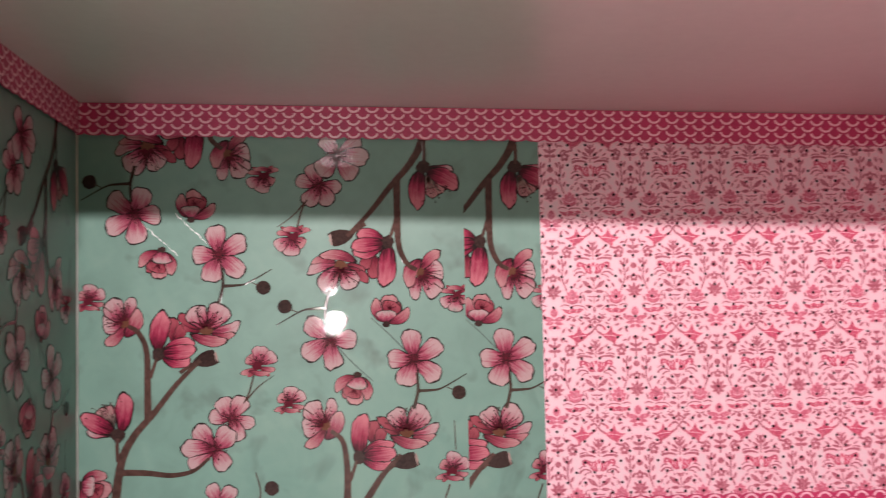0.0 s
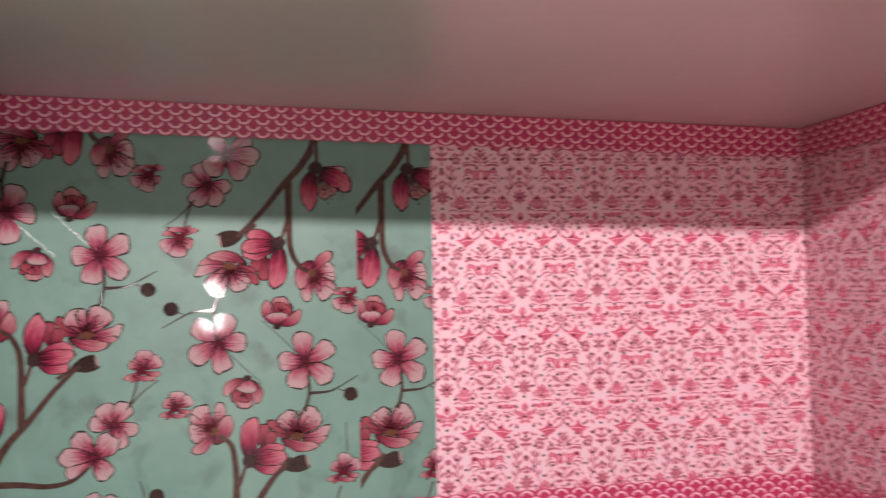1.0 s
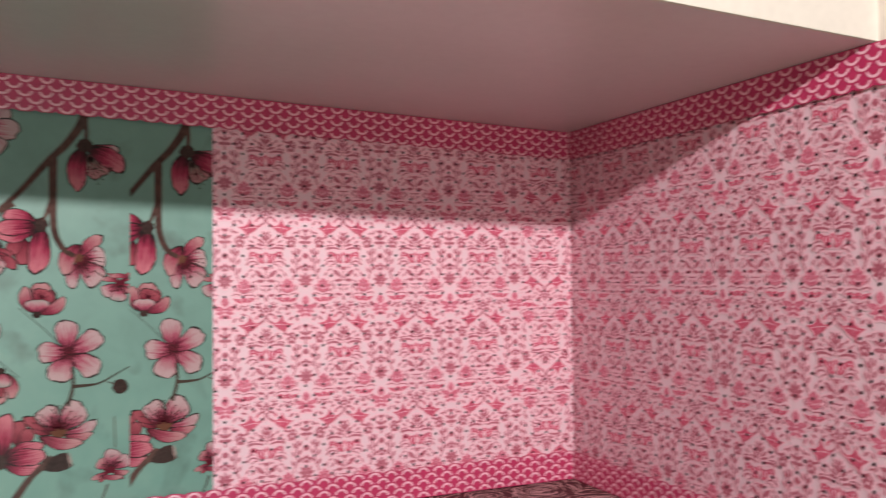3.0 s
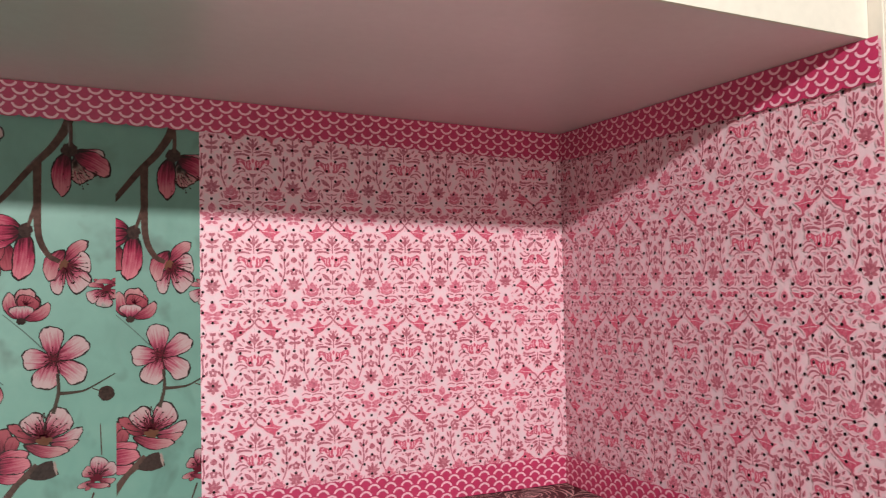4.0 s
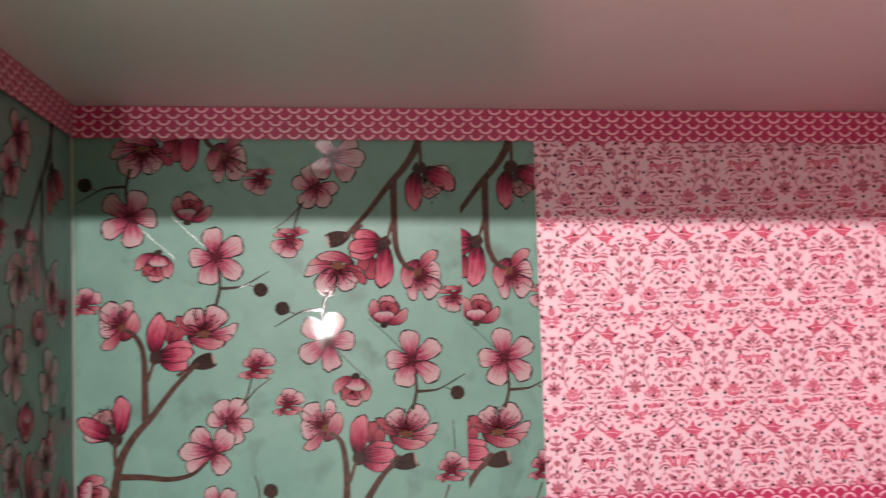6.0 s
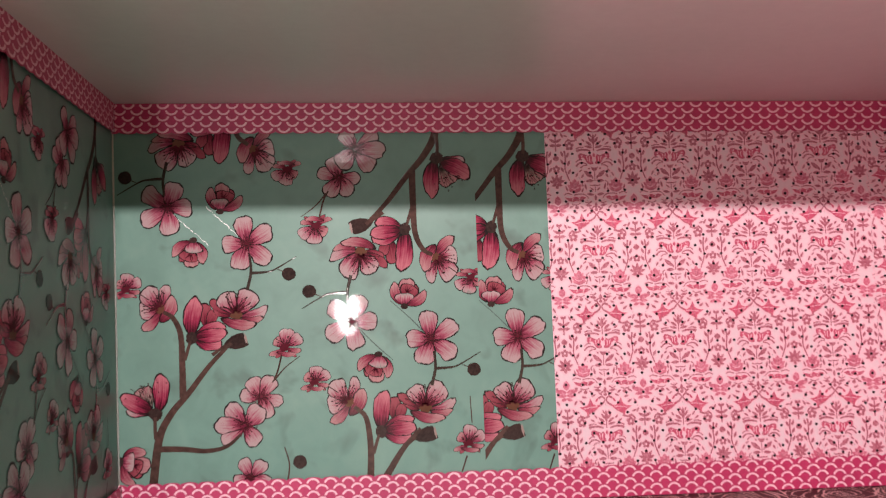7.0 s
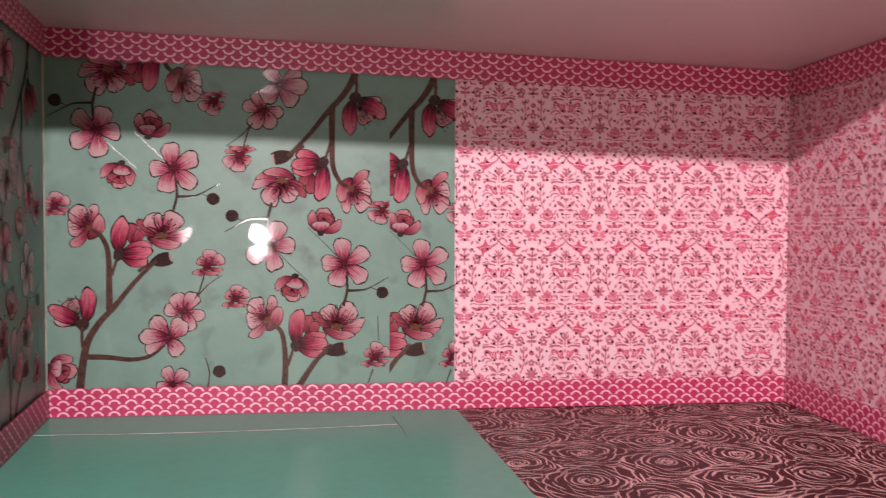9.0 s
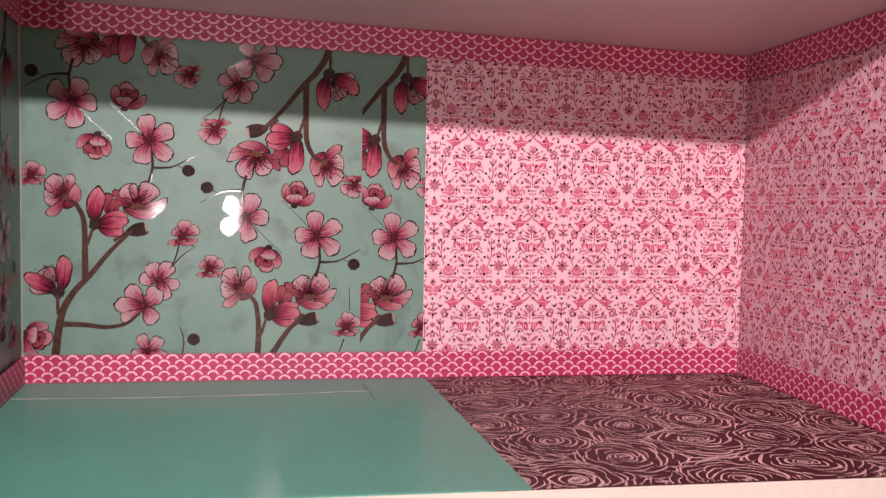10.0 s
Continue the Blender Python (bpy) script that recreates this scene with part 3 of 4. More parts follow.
        self.bud(*w(0, 0), turn, ((-3.0, 0.6, -14.6, 1.4, 5.8, 0, OVAL, -0.14), (-1.4, 1.6, -16.4, 10.0, 7.6, 3, OVAL, 0.04), (1.2, 1.2, 3.0, 19.6, 7.6, 3, OVAL, -0.04)))
        self.spot("calyx", w(-0.0002, 0.0002), 3.3, 3.0, turn, M_NUT)

    def print_all(self):
        self.cluster(0.0344, 0.0838, 1)
        self.cluster(0.1240, 0.0358, 1, full=False)
        self.cluster(0.1390, 0.1325, -1)
        self.cluster(0.0520, 0.1885, -1, full=False)
        self.starry(0.0618, 0.1284, 1, M_STEM_GLINT)
        self.starry(0.1496, 0.0791, 1)
        self.starry(0.0243, 0.1470, -1, M_STEM_GLINT)
        self.starry(0.1120, 0.0886, -1)
        self.pair(0.0590, 0.0410, 1)
        self.pair(0.1162, 0.1725, -1)
        self.side_bud(0.0166, 0.0478, 1)
        self.side_bud(0.1555, 0.1668, -1)
        self.cup(-0.0010, 0.0265, 1.50, 1.05)
        self.star(0.0610, 0.0165, 0.3, 0.72)
        self.nut(0.0848, 0.0228)
        self.branch([(0.0775, 0.0300), (0.0795, 0.0220), (0.0785, 0.0140)], 0.0005, 0.0008)
        self.small(0.1660, 0.0290, 0.0, 1.08)
        self.branch([(0.1652, 0.0225), (0.1625, 0.0150)], 0.0008, 0.0006)
        self.branch([(0.1675, 0.0510), (0.1680, 0.0380)], 0.0004, 0.0005)


mural = sheet("blossom_wallpaper", ON_BACK, M_TEAL, XL + 0.0012, CUT + 0.001, 0.001, 0.1980, 0.0004, "glossy teal paper printed with pink blossom branches on the back wall", 0.0001)
strip = sheet("blossom_wallpaper", ON_BACK, M_TEAL, CUT - 0.0004, SEAM, 0.001, 0.190, 0.00065, "narrow cut strip of teal blossom paper beside pink damask", 0.0001)
side = sheet("blossom_wallpaper", ON_LEFT, M_TEAL, FRONT + 0.001, -0.0012, 0.001, 0.1980, 0.0004, "dark teal blossom paper on the shaded side wall", 0.0001)
bm = add_box(bmesh.new(), 0.0, 0.00032, 0.016, 0.150, 0.0002, 0.0008)
bm.transform(ON_BACK @ Matrix.Translation((XL + 0.0007, 0, 0)))
part("cut_edge", bm, M_PAPER_EDGE, mural, "white cut edge")

Mural(mural, ON_BACK @ Matrix.Translation((0, 0, 0.00045)), (XL + 0.0014, CUT - 0.0001, 0.002, 0.1970)).print_all()
Mural(strip, ON_BACK @ Matrix.Translation((0, 0, 0.0007)), (CUT - 0.0003, SEAM - 0.0001, 0.002, 0.1895), (0.0420, -0.0006)).print_all()
Mural(side, ON_LEFT @ Matrix.Translation((0, 0, 0.00045)), (FRONT + 0.0015, -0.0014, 0.002, 0.1970), (-0.186, -0.001)).print_all()

# ---- pink damask papers ----
PITCH_U, PITCH_V = 0.0371, 0.0447
MM = 0.001


class Motifs(dict):
    """The single motifs of one repeat, each a small flat mesh in one ink."""

    def of(self, name, side=0):
        key = (name, side)
        if key not in self:
            self[key] = bmesh.new()
        return self[key]


HOT_MOTIFS = ("winged_flower", "crown", "boat_leaf")
BLUSH_MOTIFS = ("bushy_flower", "pagoda")


def damask_tile():
    """One repeat of the damask about its crown; mirrored on its axis. Every shape has a soft pink wash round it."""
    made = Motifs()
    paired = ("winged_flower", "bushy_flower", "boat_leaf", "tendril", "scroll", "vine", "floret", "sprig")

    def pick(name, s):
        return made.of(name, s if name in paired else 0)

    def washed(bm, draw):
        for wash in (0, 1):
            had = set(bm.faces)
            draw(bm, 0.8 * wash)
            fresh = [f for f in bm.faces if f not in had]
            if wash:
                for f in fresh:
                    f.material_index = 1
                for v in {v for f in fresh for v in f.verts}:
                    v.co.z -= 0.00008

    def shape(bm, c, a, l, w):
        d, n = Vector((math.cos(a), math.sin(a))), Vector((-math.sin(a), math.cos(a)))
        side = [(q, 0.5 * w * max(0.0, math.sin(math.pi * q ** 0.9)) ** 0.8) for q in (0, 0.14, 0.36, 0.6, 0.82, 1)]
        ring = [c + d * l * (q - 0.5) + n * h for q, h in side] + [c + d * l * (q - 0.5) - n * h for q, h in side[-2:0:-1]]
        bm.faces.new([bm.verts.new((p.x * MM, p.y * MM, 0)) for p in ring])

    def leaf(name, x, y, l, w, deg, sides=(1, -1)):
        for s in sides if abs(x) > 0.01 or deg not in (90, -90) else (1,):
            a = math.radians(deg if s > 0 else 180 - deg)
            washed(pick(name, s), lambda bm, g: shape(bm, Vector((s * x, y)), a, l * 1.05 + 2 * g, w * 1.16 + 2 * g))

    def curl(name, pts, w0, w1):
        for s in (1, -1):
            washed(pick(name, s), lambda bm, g: ribbon(bm, [(s * x * MM, y * MM) for x, y in pts], (1.2 * w0 + 2 * g) * MM, (1.2 * w1 + 2 * g) * MM, 0.0, steps=4))

    def rod(name, x, y0, y1, w):
        washed(made.of(name), lambda bm, g: ribbon(bm, [(x * MM, y0 * MM), (x * MM, y1 * MM)], (w + 2 * g) * MM, (w + 2 * g) * MM, 0.0, steps=2))

    def spot(name, x, y, rx, ry):
        for s in (1, -1) if abs(x) > 0.01 else (1,):
            washed(pick(name, s), lambda bm, g: blob(bm, s * x * MM, y * MM, (rx + g) * MM, (ry + g) * MM, 0, n=8))

    def poly(name, pts):
        c = Vector((sum(p[0] for p in pts), sum(p[1] for p in pts))) / len(pts)
        for s in (1, -1):
            def draw(bm, g):
                out = [Vector(p) + (Vector(p) - c).normalized() * g for p in pts]
                bm.faces.new([bm.verts.new((s * p.x * MM, p.y * MM, 0)) for p in out])
            washed(pick(name, s), draw)

    def line(name, pts, w, slot=1):
        """A fine drawn line on a motif, pale or dark."""
        for s in (1, -1):
            bm = pick(name, s)
            had = set(bm.faces)
            ribbon(bm, [(s * x * MM, y * MM) for x, y in pts], w * MM, w * 0.6 * MM, 0.00002, steps=4)
            for f in bm.faces:
                if f not in had:
                    f.material_index = slot

    def axis(name, y, l, w, deg):
        """A leaf that springs from the axis between two crowns."""
        x = PITCH_U / 2 / MM
        for a in {math.radians(deg), math.radians(180 - deg)}:
            washed(made.of(name), lambda bm, g: shape(bm, Vector((x, y)) + Vector((math.cos(a), math.sin(a))) * l / 2, a, l * 1.05 + 2 * g, w * 1.2 + 2 * g))

    # spire over the crown
    leaf("spire", 0, 9.6, 5.6, 1.4, 90)
    leaf("spire", 1.5, 9.6, 3.2, 1.0, 58)
    leaf("spire", 2.3, 7.8, 3.6, 1.2, 38)
    leaf("spire", 2.5, 6.1, 3.8, 1.1, 14)
    leaf("spire", 1.2, 11.6, 2.0, 0.7, 62)
    leaf("spire", 5.0, 9.4, 2.0, 0.8, 50)
    leaf("spire", 6.6, 7.6, 2.4, 0.8, 35)
    rod("spire", 0, 4.0, 7.6, 0.5)
    # crown of two scrolled lobes with its whiskers
    curl("crown_scroll", [(1.5, 4.0), (3.8, 4.7), (6.8, 4.7), (8.5, 4.0)], 0.6, 1.1)
    curl("crown_scroll", [(4.8, 5.8), (6.8, 6.0), (8.6, 5.4)], 0.35, 0.6)
    poly("crown", [(0.8, 1.0), (1.6, 2.4), (2.8, 1.7), (4.4, 2.3), (6.1, 3.0), (7.4, 2.6), (7.6, 1.0), (6.7, -0.2), (6.3, 0.9), (5.2, 0.9), (4.2, -0.2), (3.5, -1.6), (2.1, -2.5), (0.5, -2.2), (1.1, -0.8)])
    leaf("crown", 0, 1.9, 2.0, 1.2, 90)
    line("crown", [(2.0, 1.4), (2.3, 0.0), (1.9, -1.6)], 0.42)
    line("crown", [(3.7, 1.5), (3.3, 0.4), (3.4, -0.8)], 0.42)
    line("crown", [(5.6, 2.2), (5.9, 1.5), (6.6, 1.9)], 0.40)
    line("crown", [(1.6, 2.3), (2.8, 1.6), (4.4, 2.2), (6.1, 2.9), (7.3, 2.5), (7.5, 1.0), (6.8, -0.1)], 0.34, 2)
    line("crown", [(1.0, -0.9), (0.6, -2.1), (2.1, -2.4), (3.4, -1.6), (4.1, -0.3)], 0.34, 2)
    curl("crown_scroll", [(3.4, -2.6), (5.4, -1.6), (7.4, -1.8), (9.0, -3.4)], 0.5, 0.7)
    curl("crown_scroll", [(5.8, -0.1), (7.6, -0.2), (9.0, -1.3)], 0.5, 0.35)
    curl("crown_scroll", [(3.4, -3.0), (5.4, -3.1), (6.8, -4.3)], 0.35, 0.5)
    poly("crown_scroll", [(0.02, -4.2), (1.8, -3.9), (1.1, -5.4), (0.02, -6.0)])
    spot("crown_scroll", 2.7, -4.6, 0.5, 0.45)
    leaf("sprig", 8.8, -7.6, 2.4, 0.8, -62)
    leaf("sprig", 6.9, -5.6, 2.0, 0.7, -40)
    # skirt of leaves under it
    leaf("leaf_skirt", 3.3, -7.2, 4.8, 1.8, 42)
    leaf("leaf_skirt", 1.3, -8.6, 2.4, 0.8, 66)
    leaf("leaf_skirt", 2.6, -10.6, 3.8, 1.4, -4)
    rod("leaf_skirt", 0, -6.0, -10.8, 0.45)
    leaf("leaf_skirt", 6.0, -8.2, 2.4, 0.8, -58)
    curl("leaf_skirt", [(0.0, -12.8), (1.4, -13.0), (2.6, -12.6)], 0.5, 0.4)
    rod("leaf_skirt", 0, -13.4, -16.0, 0.4)
    leaf("leaf_skirt", 2.5, -17.2, 3.4, 1.2, 10)
    leaf("leaf_skirt", 1.6, -14.6, 2.2, 0.7, 40)
    leaf("leaf_skirt", 0, -18.8, 2.8, 1.1, 90)
    leaf("sprig", 4.7, -13.4, 3.2, 0.9, 78)
    curl("sprig", [(5.0, -10.6), (6.2, -11.6), (5.9, -13.2)], 0.35, 0.6)
    curl("sprig", [(2.0, -20.6), (3.4, -21.5), (5.2, -20.9)], 0.6, 0.35)
    # bushy flower and its boat-shaped leaf
    for x, y, l, w, deg in ((10.0, -10.9, 3.0, 2.1, 90), (8.6, -11.7, 2.8, 1.4, 122), (11.5, -11.7, 2.8, 1.4, 58), (10.0, -13.4, 4.6, 3.4, 90), (7.8, -13.2, 3.0, 1.7, 146),
                            (12.2, -13.2, 3.0, 1.7, 34), (8.2, -14.8, 3.0, 1.4, 168), (11.8, -14.8, 3.0, 1.4, 12), (10.0, -15.6, 3.0, 1.2, 0)):
        leaf("bushy_flower", x, y, l, w, deg)
    line("bushy_flower", [(8.0, -13.6), (10.0, -14.5), (12.0, -13.6)], 0.35)
    line("bushy_flower", [(9.0, -11.5), (10.0, -12.2), (11.0, -11.5)], 0.35, 2)
    line("bushy_flower", [(9.3, -12.4), (10.0, -13.8), (10.7, -12.4)], 0.30, 2)
    line("bushy_flower", [(7.4, -15.3), (10.0, -16.2), (12.6, -15.3)], 0.40, 2)
    leaf("scroll", 14.0, -14.0, 2.8, 0.8, 70)
    leaf("scroll", 6.2, -15.0, 2.4, 0.7, 112)
    curl("scroll", [(3.4, -19.2), (5.2, -17.3), (8.4, -16.9), (10.6, -17.4)], 0.35, 0.5)
    curl("scroll", [(11.4, -17.0), (13.8, -16.4), (15.4, -17.2)], 0.5, 0.35)
    poly("boat_leaf", [(4.6, -18.7), (6.6, -18.0), (8.2, -18.7), (10.0, -18.0), (11.8, -18.8), (15.0, -18.2), (13.4, -20.0), (11.2, -20.7), (9.4, -20.1), (7.8, -20.5), (6.2, -19.7)])
    line("boat_leaf", [(5.4, -19.0), (8.2, -19.5), (11.0, -19.5), (13.8, -18.9)], 0.34, 2)
    line("boat_leaf", [(7.6, -18.8), (8.2, -19.4), (8.0, -20.2)], 0.36)
    line("boat_leaf", [(10.9, -18.7), (11.4, -19.4), (11.2, -20.4)], 0.36)
    curl("scroll", [(7.6, -21.4), (9.6, -22.2), (11.8, -21.6)], 0.35, 0.5)
    leaf("scroll", 3.6, -22.6, 3.2, 1.2, 12)
    leaf("leaf_skirt", 0, -22.6, 3.0, 1.3, 90)
    leaf("leaf_skirt", 1.5, -23.6, 2.2, 0.8, -40)
    spot("scroll", 9.4, -23.4, 1.0, 0.9)
    leaf("scroll", 6.8, -23.4, 2.4, 0.8, 40)
    leaf("scroll", 12.0, -23.0, 2.6, 0.9, 150)
    spot("scroll", 13.8, -21.4, 0.8, 0.7)
    # winged flowers hung from an arch of tendrils
    poly("winged_flower", [(2.2, 15.3), (4.4, 14.7), (6.0, 15.6), (7.4, 18.4), (8.4, 15.5), (10.2, 14.4), (12.6, 14.2), (10.4, 12.7), (9.4, 11.8), (9.0, 9.8), (7.2, 11.2), (5.6, 11.9), (4.0, 13.3)])
    line("winged_flower", [(4.0, 14.2), (7.0, 14.0), (10.4, 13.4)], 0.35)
    line("winged_flower", [(7.0, 17.4), (7.4, 14.6), (8.4, 10.4)], 0.30, 2)
    line("winged_flower", [(4.2, 13.3), (5.8, 12.1), (7.4, 11.4), (8.8, 10.2)], 0.36, 2)
    leaf("winged_flower", 4.2, 17.4, 2.2, 0.9, 120)
    curl("tendril", [(0.1, 17.7), (1.2, 15.9), (3.2, 14.6)], 0.5, 0.9)
    curl("tendril", [(8.0, 10.0), (10.2, 9.2), (12.6, 10.2)], 0.9, 0.5)
    curl("tendril", [(10.0, 8.9), (12.4, 9.6), (13.8, 8.2), (13.2, 6.8)], 0.8, 0.5)
    curl("tendril", [(0.4, 17.8), (1.6, 19.0), (3.4, 18.2)], 0.6, 0.9)
    leaf("tendril", 11.6, 16.6, 2.6, 1.0, 40)
    leaf("tendril", 10.2, 18.9, 2.4, 0.9, 15)
    leaf("tendril", 14.4, 16.4, 2.6, 0.9, 118)
    leaf("tendril", 15.4, 12.2, 2.6, 0.9, 62)
    leaf("tendril", 13.6, 11.8, 2.2, 0.8, 20)
    leaf("tendril", 2.4, 20.4, 2.6, 0.9, 35)
    leaf("tendril", 5.6, 19.6, 2.2, 0.8, -30)
    spot("spire", 0, 20.0, 0.9, 0.8)
    # small flowers
    for k in range(5):
        a = math.radians(90 + 72 * k)
        spot("floret", 11.8 + 1.4 * math.cos(a), 6.8 + 1.4 * math.sin(a), 0.9, 0.9)
    # vine between the crowns
    curl("vine", [(14.4, 4.6), (14.0, 0.5), (14.3, -4.5), (12.4, -10.2)], 0.7, 0.5)
    for x, y, d in ((15.6, 3.0, 68), (12.9, 2.4, 114), (15.7, -0.8, 64), (12.5, -1.6, 112), (15.7, -4.6, 60), (12.3, -5.8, 118)):
        leaf("vine", x, y, 2.8, 1.1, d)
    # pagoda, stem, diamond, daisy and palmette midway between two crowns
    for y, l, w, d in ((22.6, 4.4, 2.8, 90), (21.4, 5.6, 1.9, 10), (20.2, 4.2, 1.5, -8), (18.6, 2.9, 1.4, -20)):
        axis("pagoda", y, l, w, d)
    rod("stem", PITCH_U / 2 / MM, 12.4, 4.4, 0.7)
    for y, l, w, d in ((8.8, 3.4, 1.2, 30), (7.2, 3.0, 1.3, 4), (12.2, 1.8, 1.2, 40)):
        axis("stem", y, l, w, d)
    axis("diamond", -0.4, 2.8, 2.6, 90)
    for k in range(5):
        a = math.radians(90 + 72 * k)
        washed(made.of("daisy"), lambda bm, g: blob(bm, PITCH_U / 2 + 1.2 * math.cos(a) * MM, (-4.4 + 1.2 * math.sin(a)) * MM, (0.8 + g) * MM, (0.8 + g) * MM, 0, n=7))
    for y, l, w, d in ((-11.2, 4.6, 1.4, 90), (-11.2, 4.4, 1.3, 54), (-11.3, 4.0, 1.3, 20), (-11.8, 2.8, 1.2, -14), (-14.0, 1.8, 1.4, 90)):
        axis("palmette", y, l, w, d)
    return made


def split_layers(bm, step):
    """Lifts overlapping shapes apart by a hair."""
    bm.faces.ensure_lookup_table()
    seen, k = set(), 0
    for f in bm.faces:
        if f.index in seen:
            continue
        stack, isle = [f], []
        while stack:
            g = stack.pop()
            if g.index in seen:
                continue
            seen.add(g.index)
            isle.append(g)
            for e in g.edges:
                stack += [o for o in e.link_faces if o.index not in seen]
        for v in {v for g in isle for v in g.verts}:
            v.co.z += step * k
        k += 1


def join_islands(bm):
    """Ties the separate leaves of one motif together with hair-thin stems."""
    todo, isles = set(bm.verts), []
    while todo:
        stack, isle = [todo.pop()], []
        while stack:
            v = stack.pop()
            isle.append(v)
            for e in v.link_edges:
                o = e.other_vert(v)
                if o in todo:
                    todo.discard(o)
                    stack.append(o)
        isles.append(isle)
    isles.sort(key=lambda isle: (round(sum(v.co.y for v in isle) / len(isle), 6), round(sum(v.co.x for v in isle) / len(isle), 6)))
    joined = list(isles[0])
    rest = isles[1:]
    while rest:
        gap, a, b, isle = min(((p.co - q.co).length, i, k, n) for n, other in enumerate(rest) for i, p in enumerate(joined) for k, q in enumerate(other))
        p, q = joined[a], rest[isle][b]
        d = (q.co - p.co)
        side = Vector((-d.y, d.x, 0)).normalized() * 0.00022 if d.xy.length > 1e-7 else Vector((0.0002, 0, 0))
        bm.faces.new((p, q, bm.verts.new(q.co + side)))
        joined += rest.pop(isle)


def tile_data(bm):
    bm.normal_update()
    bmesh.ops.triangulate(bm, faces=bm.faces[:])
    bm.faces.index_update()
    split_layers(bm, 4e-7)
    join_islands(bm)
    for f in bm.faces:
        if f.normal.z < 0:
            f.normal_flip()
    return bm


TILES = []
for order, ((motif, _), motif_bm) in enumerate(damask_tile().items()):
    ink = M_HOT if motif in HOT_MOTIFS else M_BLUSH if motif in BLUSH_MOTIFS else M_MAUVE
    tile_data(motif_bm)
    bmesh.ops.translate(motif_bm, verts=motif_bm.verts[:], vec=(0, 0, 0.0000005 * order))
    pts = [v.co for v in motif_bm.verts]
    box = [min(p[k] for p in pts) for k in (0, 1)] + [max(p[k] for p in pts) for k in (0, 1)]
    me = bpy.data.meshes.new(motif)
    motif_bm.to_mesh(me)
    motif_bm.free()
    me.materials.append(ink)
    me.materials.append(M_WASH)
    me.materials.append(M_MAUVE)
    TILES.append((motif, me, ink, 0.00010 if ink is M_MAUVE else 0.00014, box))


def damask(paper, frame_m, box, origin, flip=False, seed=1):
    """Prints the repeat all over a sheet, and the fine lattice of black dots."""
    u0, u1, v0, v1 = box
    s = -1 if flip else 1
    for i in range(-12, 12):
        for j in range(-6, 7):
            cu, cv = origin[0] + i * PITCH_U, origin[1] + j * PITCH_V
            if cu < u0 - 0.026 or cu > u1 + 0.026 or cv < v0 - 0.026 or cv > v1 + 0.026:
                continue
            for name, me, material, lift, (x0, y0, x1, y1) in TILES:
                a0, a1 = sorted((cu + s * x0, cu + s * x1))
                b0, b1 = sorted((cv + s * y0, cv + s * y1))
                if a1 < u0 or a0 > u1 or b1 < v0 or b0 > v1:
                    continue
                here = Matrix.Translation((cu, cv, lift)) @ Matrix.Rotation(math.pi if flip else 0.0, 4, "Z")
                if a0 >= u0 and a1 <= u1 and b0 >= v0 and b1 <= v1:
                    ob = new(name, me)
                    ob.parent, ob.matrix_basis = paper, frame_m @ here
                    continue
                bm = bmesh.new()
                bm.from_mesh(me)
                bm.transform(here)
                clip(bm, u0, u1, v0, v1)
                if not bm.faces:
                    bm.free()
                    continue
                bm.transform(frame_m)
                whole = part(name, bm, material, paper).data.materials
                whole.append(M_WASH)
                whole.append(M_MAUVE)
    bm = bmesh.new()
    rnd = random.Random(seed)
    du, dv = 0.00825, 0.00466
    for j in range(int((v1 - v0) / dv) + 1):
        for i in range(int((u1 - u0) / du) + 2):
            u = u0 + 0.001 + (i + 0.5 * (j % 2)) * du + rnd.uniform(-0.0002, 0.0002)
            v = v0 + 0.001 + j * dv + rnd.uniform(-0.0002, 0.0002)
            if u0 + 0.0007 < u < u1 - 0.0007 and v < v1 - 0.0007:
                blob(bm, u, v, 0.00070, 0.00066, 0.00024, n=8)
    bm.transform(frame_m)
    tagged(part("black_dots", bm, M_DOT, paper), kind="stuff")


STRIP = 0.3675
BANK = XR - 0.0008
back_paper = sheet("damask_wallpaper", ON_BACK, M_DAMASK, SEAM - 0.0003, STRIP, 0.001, 0.188, 0.0009, "pale pink paper with rose damask and black dots", 0.00008)
turned_strip = sheet("damask_wallpaper", ON_BACK, M_DAMASK, STRIP - 0.001, BANK, 0.001, 0.187, 0.0012, "narrow pink damask strip glued upside down in the corner", 0.00008)
damask(back_paper, ON_BACK @ Matrix.Translation((0, 0, 0.00115)), (SEAM - 0.0003, STRIP - 0.001, 0.002, 0.1875), (0.2325, 0.1185))
damask(turned_strip, ON_BACK @ Matrix.Translation((0, 0, 0.00145)), (STRIP - 0.001, BANK, 0.002, 0.1865), (0.3803, 0.1192), True, 2)
INNER = 0.0500
right_far = sheet("damask_wallpaper", ON_RIGHT, M_DAMASK, 0.0013, INNER + 0.001, 0.001, 0.1855, 0.0005, "pink damask strip on the side wall by the corner", 0.00008)
right_near = sheet("damask_wallpaper", ON_RIGHT, M_DAMASK, INNER, -SIDE_FRONT - 0.0006, 0.001, 0.1855, 0.0009, "pale pink dotted damask paper on the side wall", 0.00008)
damask(right_far, ON_RIGHT @ Matrix.Translation((0, 0, 0.00075)), (0.0013, INNER, 0.002, 0.185), (0.0402, 0.1180), False, 3)
damask(right_near, ON_RIGHT @ Matrix.Translation((0, 0, 0.00115)), (INNER, -SIDE_FRONT - 0.0006, 0.002, 0.185), (0.1355, 0.1207), False, 4)


# ---- scalloped border tape ----
ARC_U, ROWS, ROW = 0.0084, 5, 0.00295


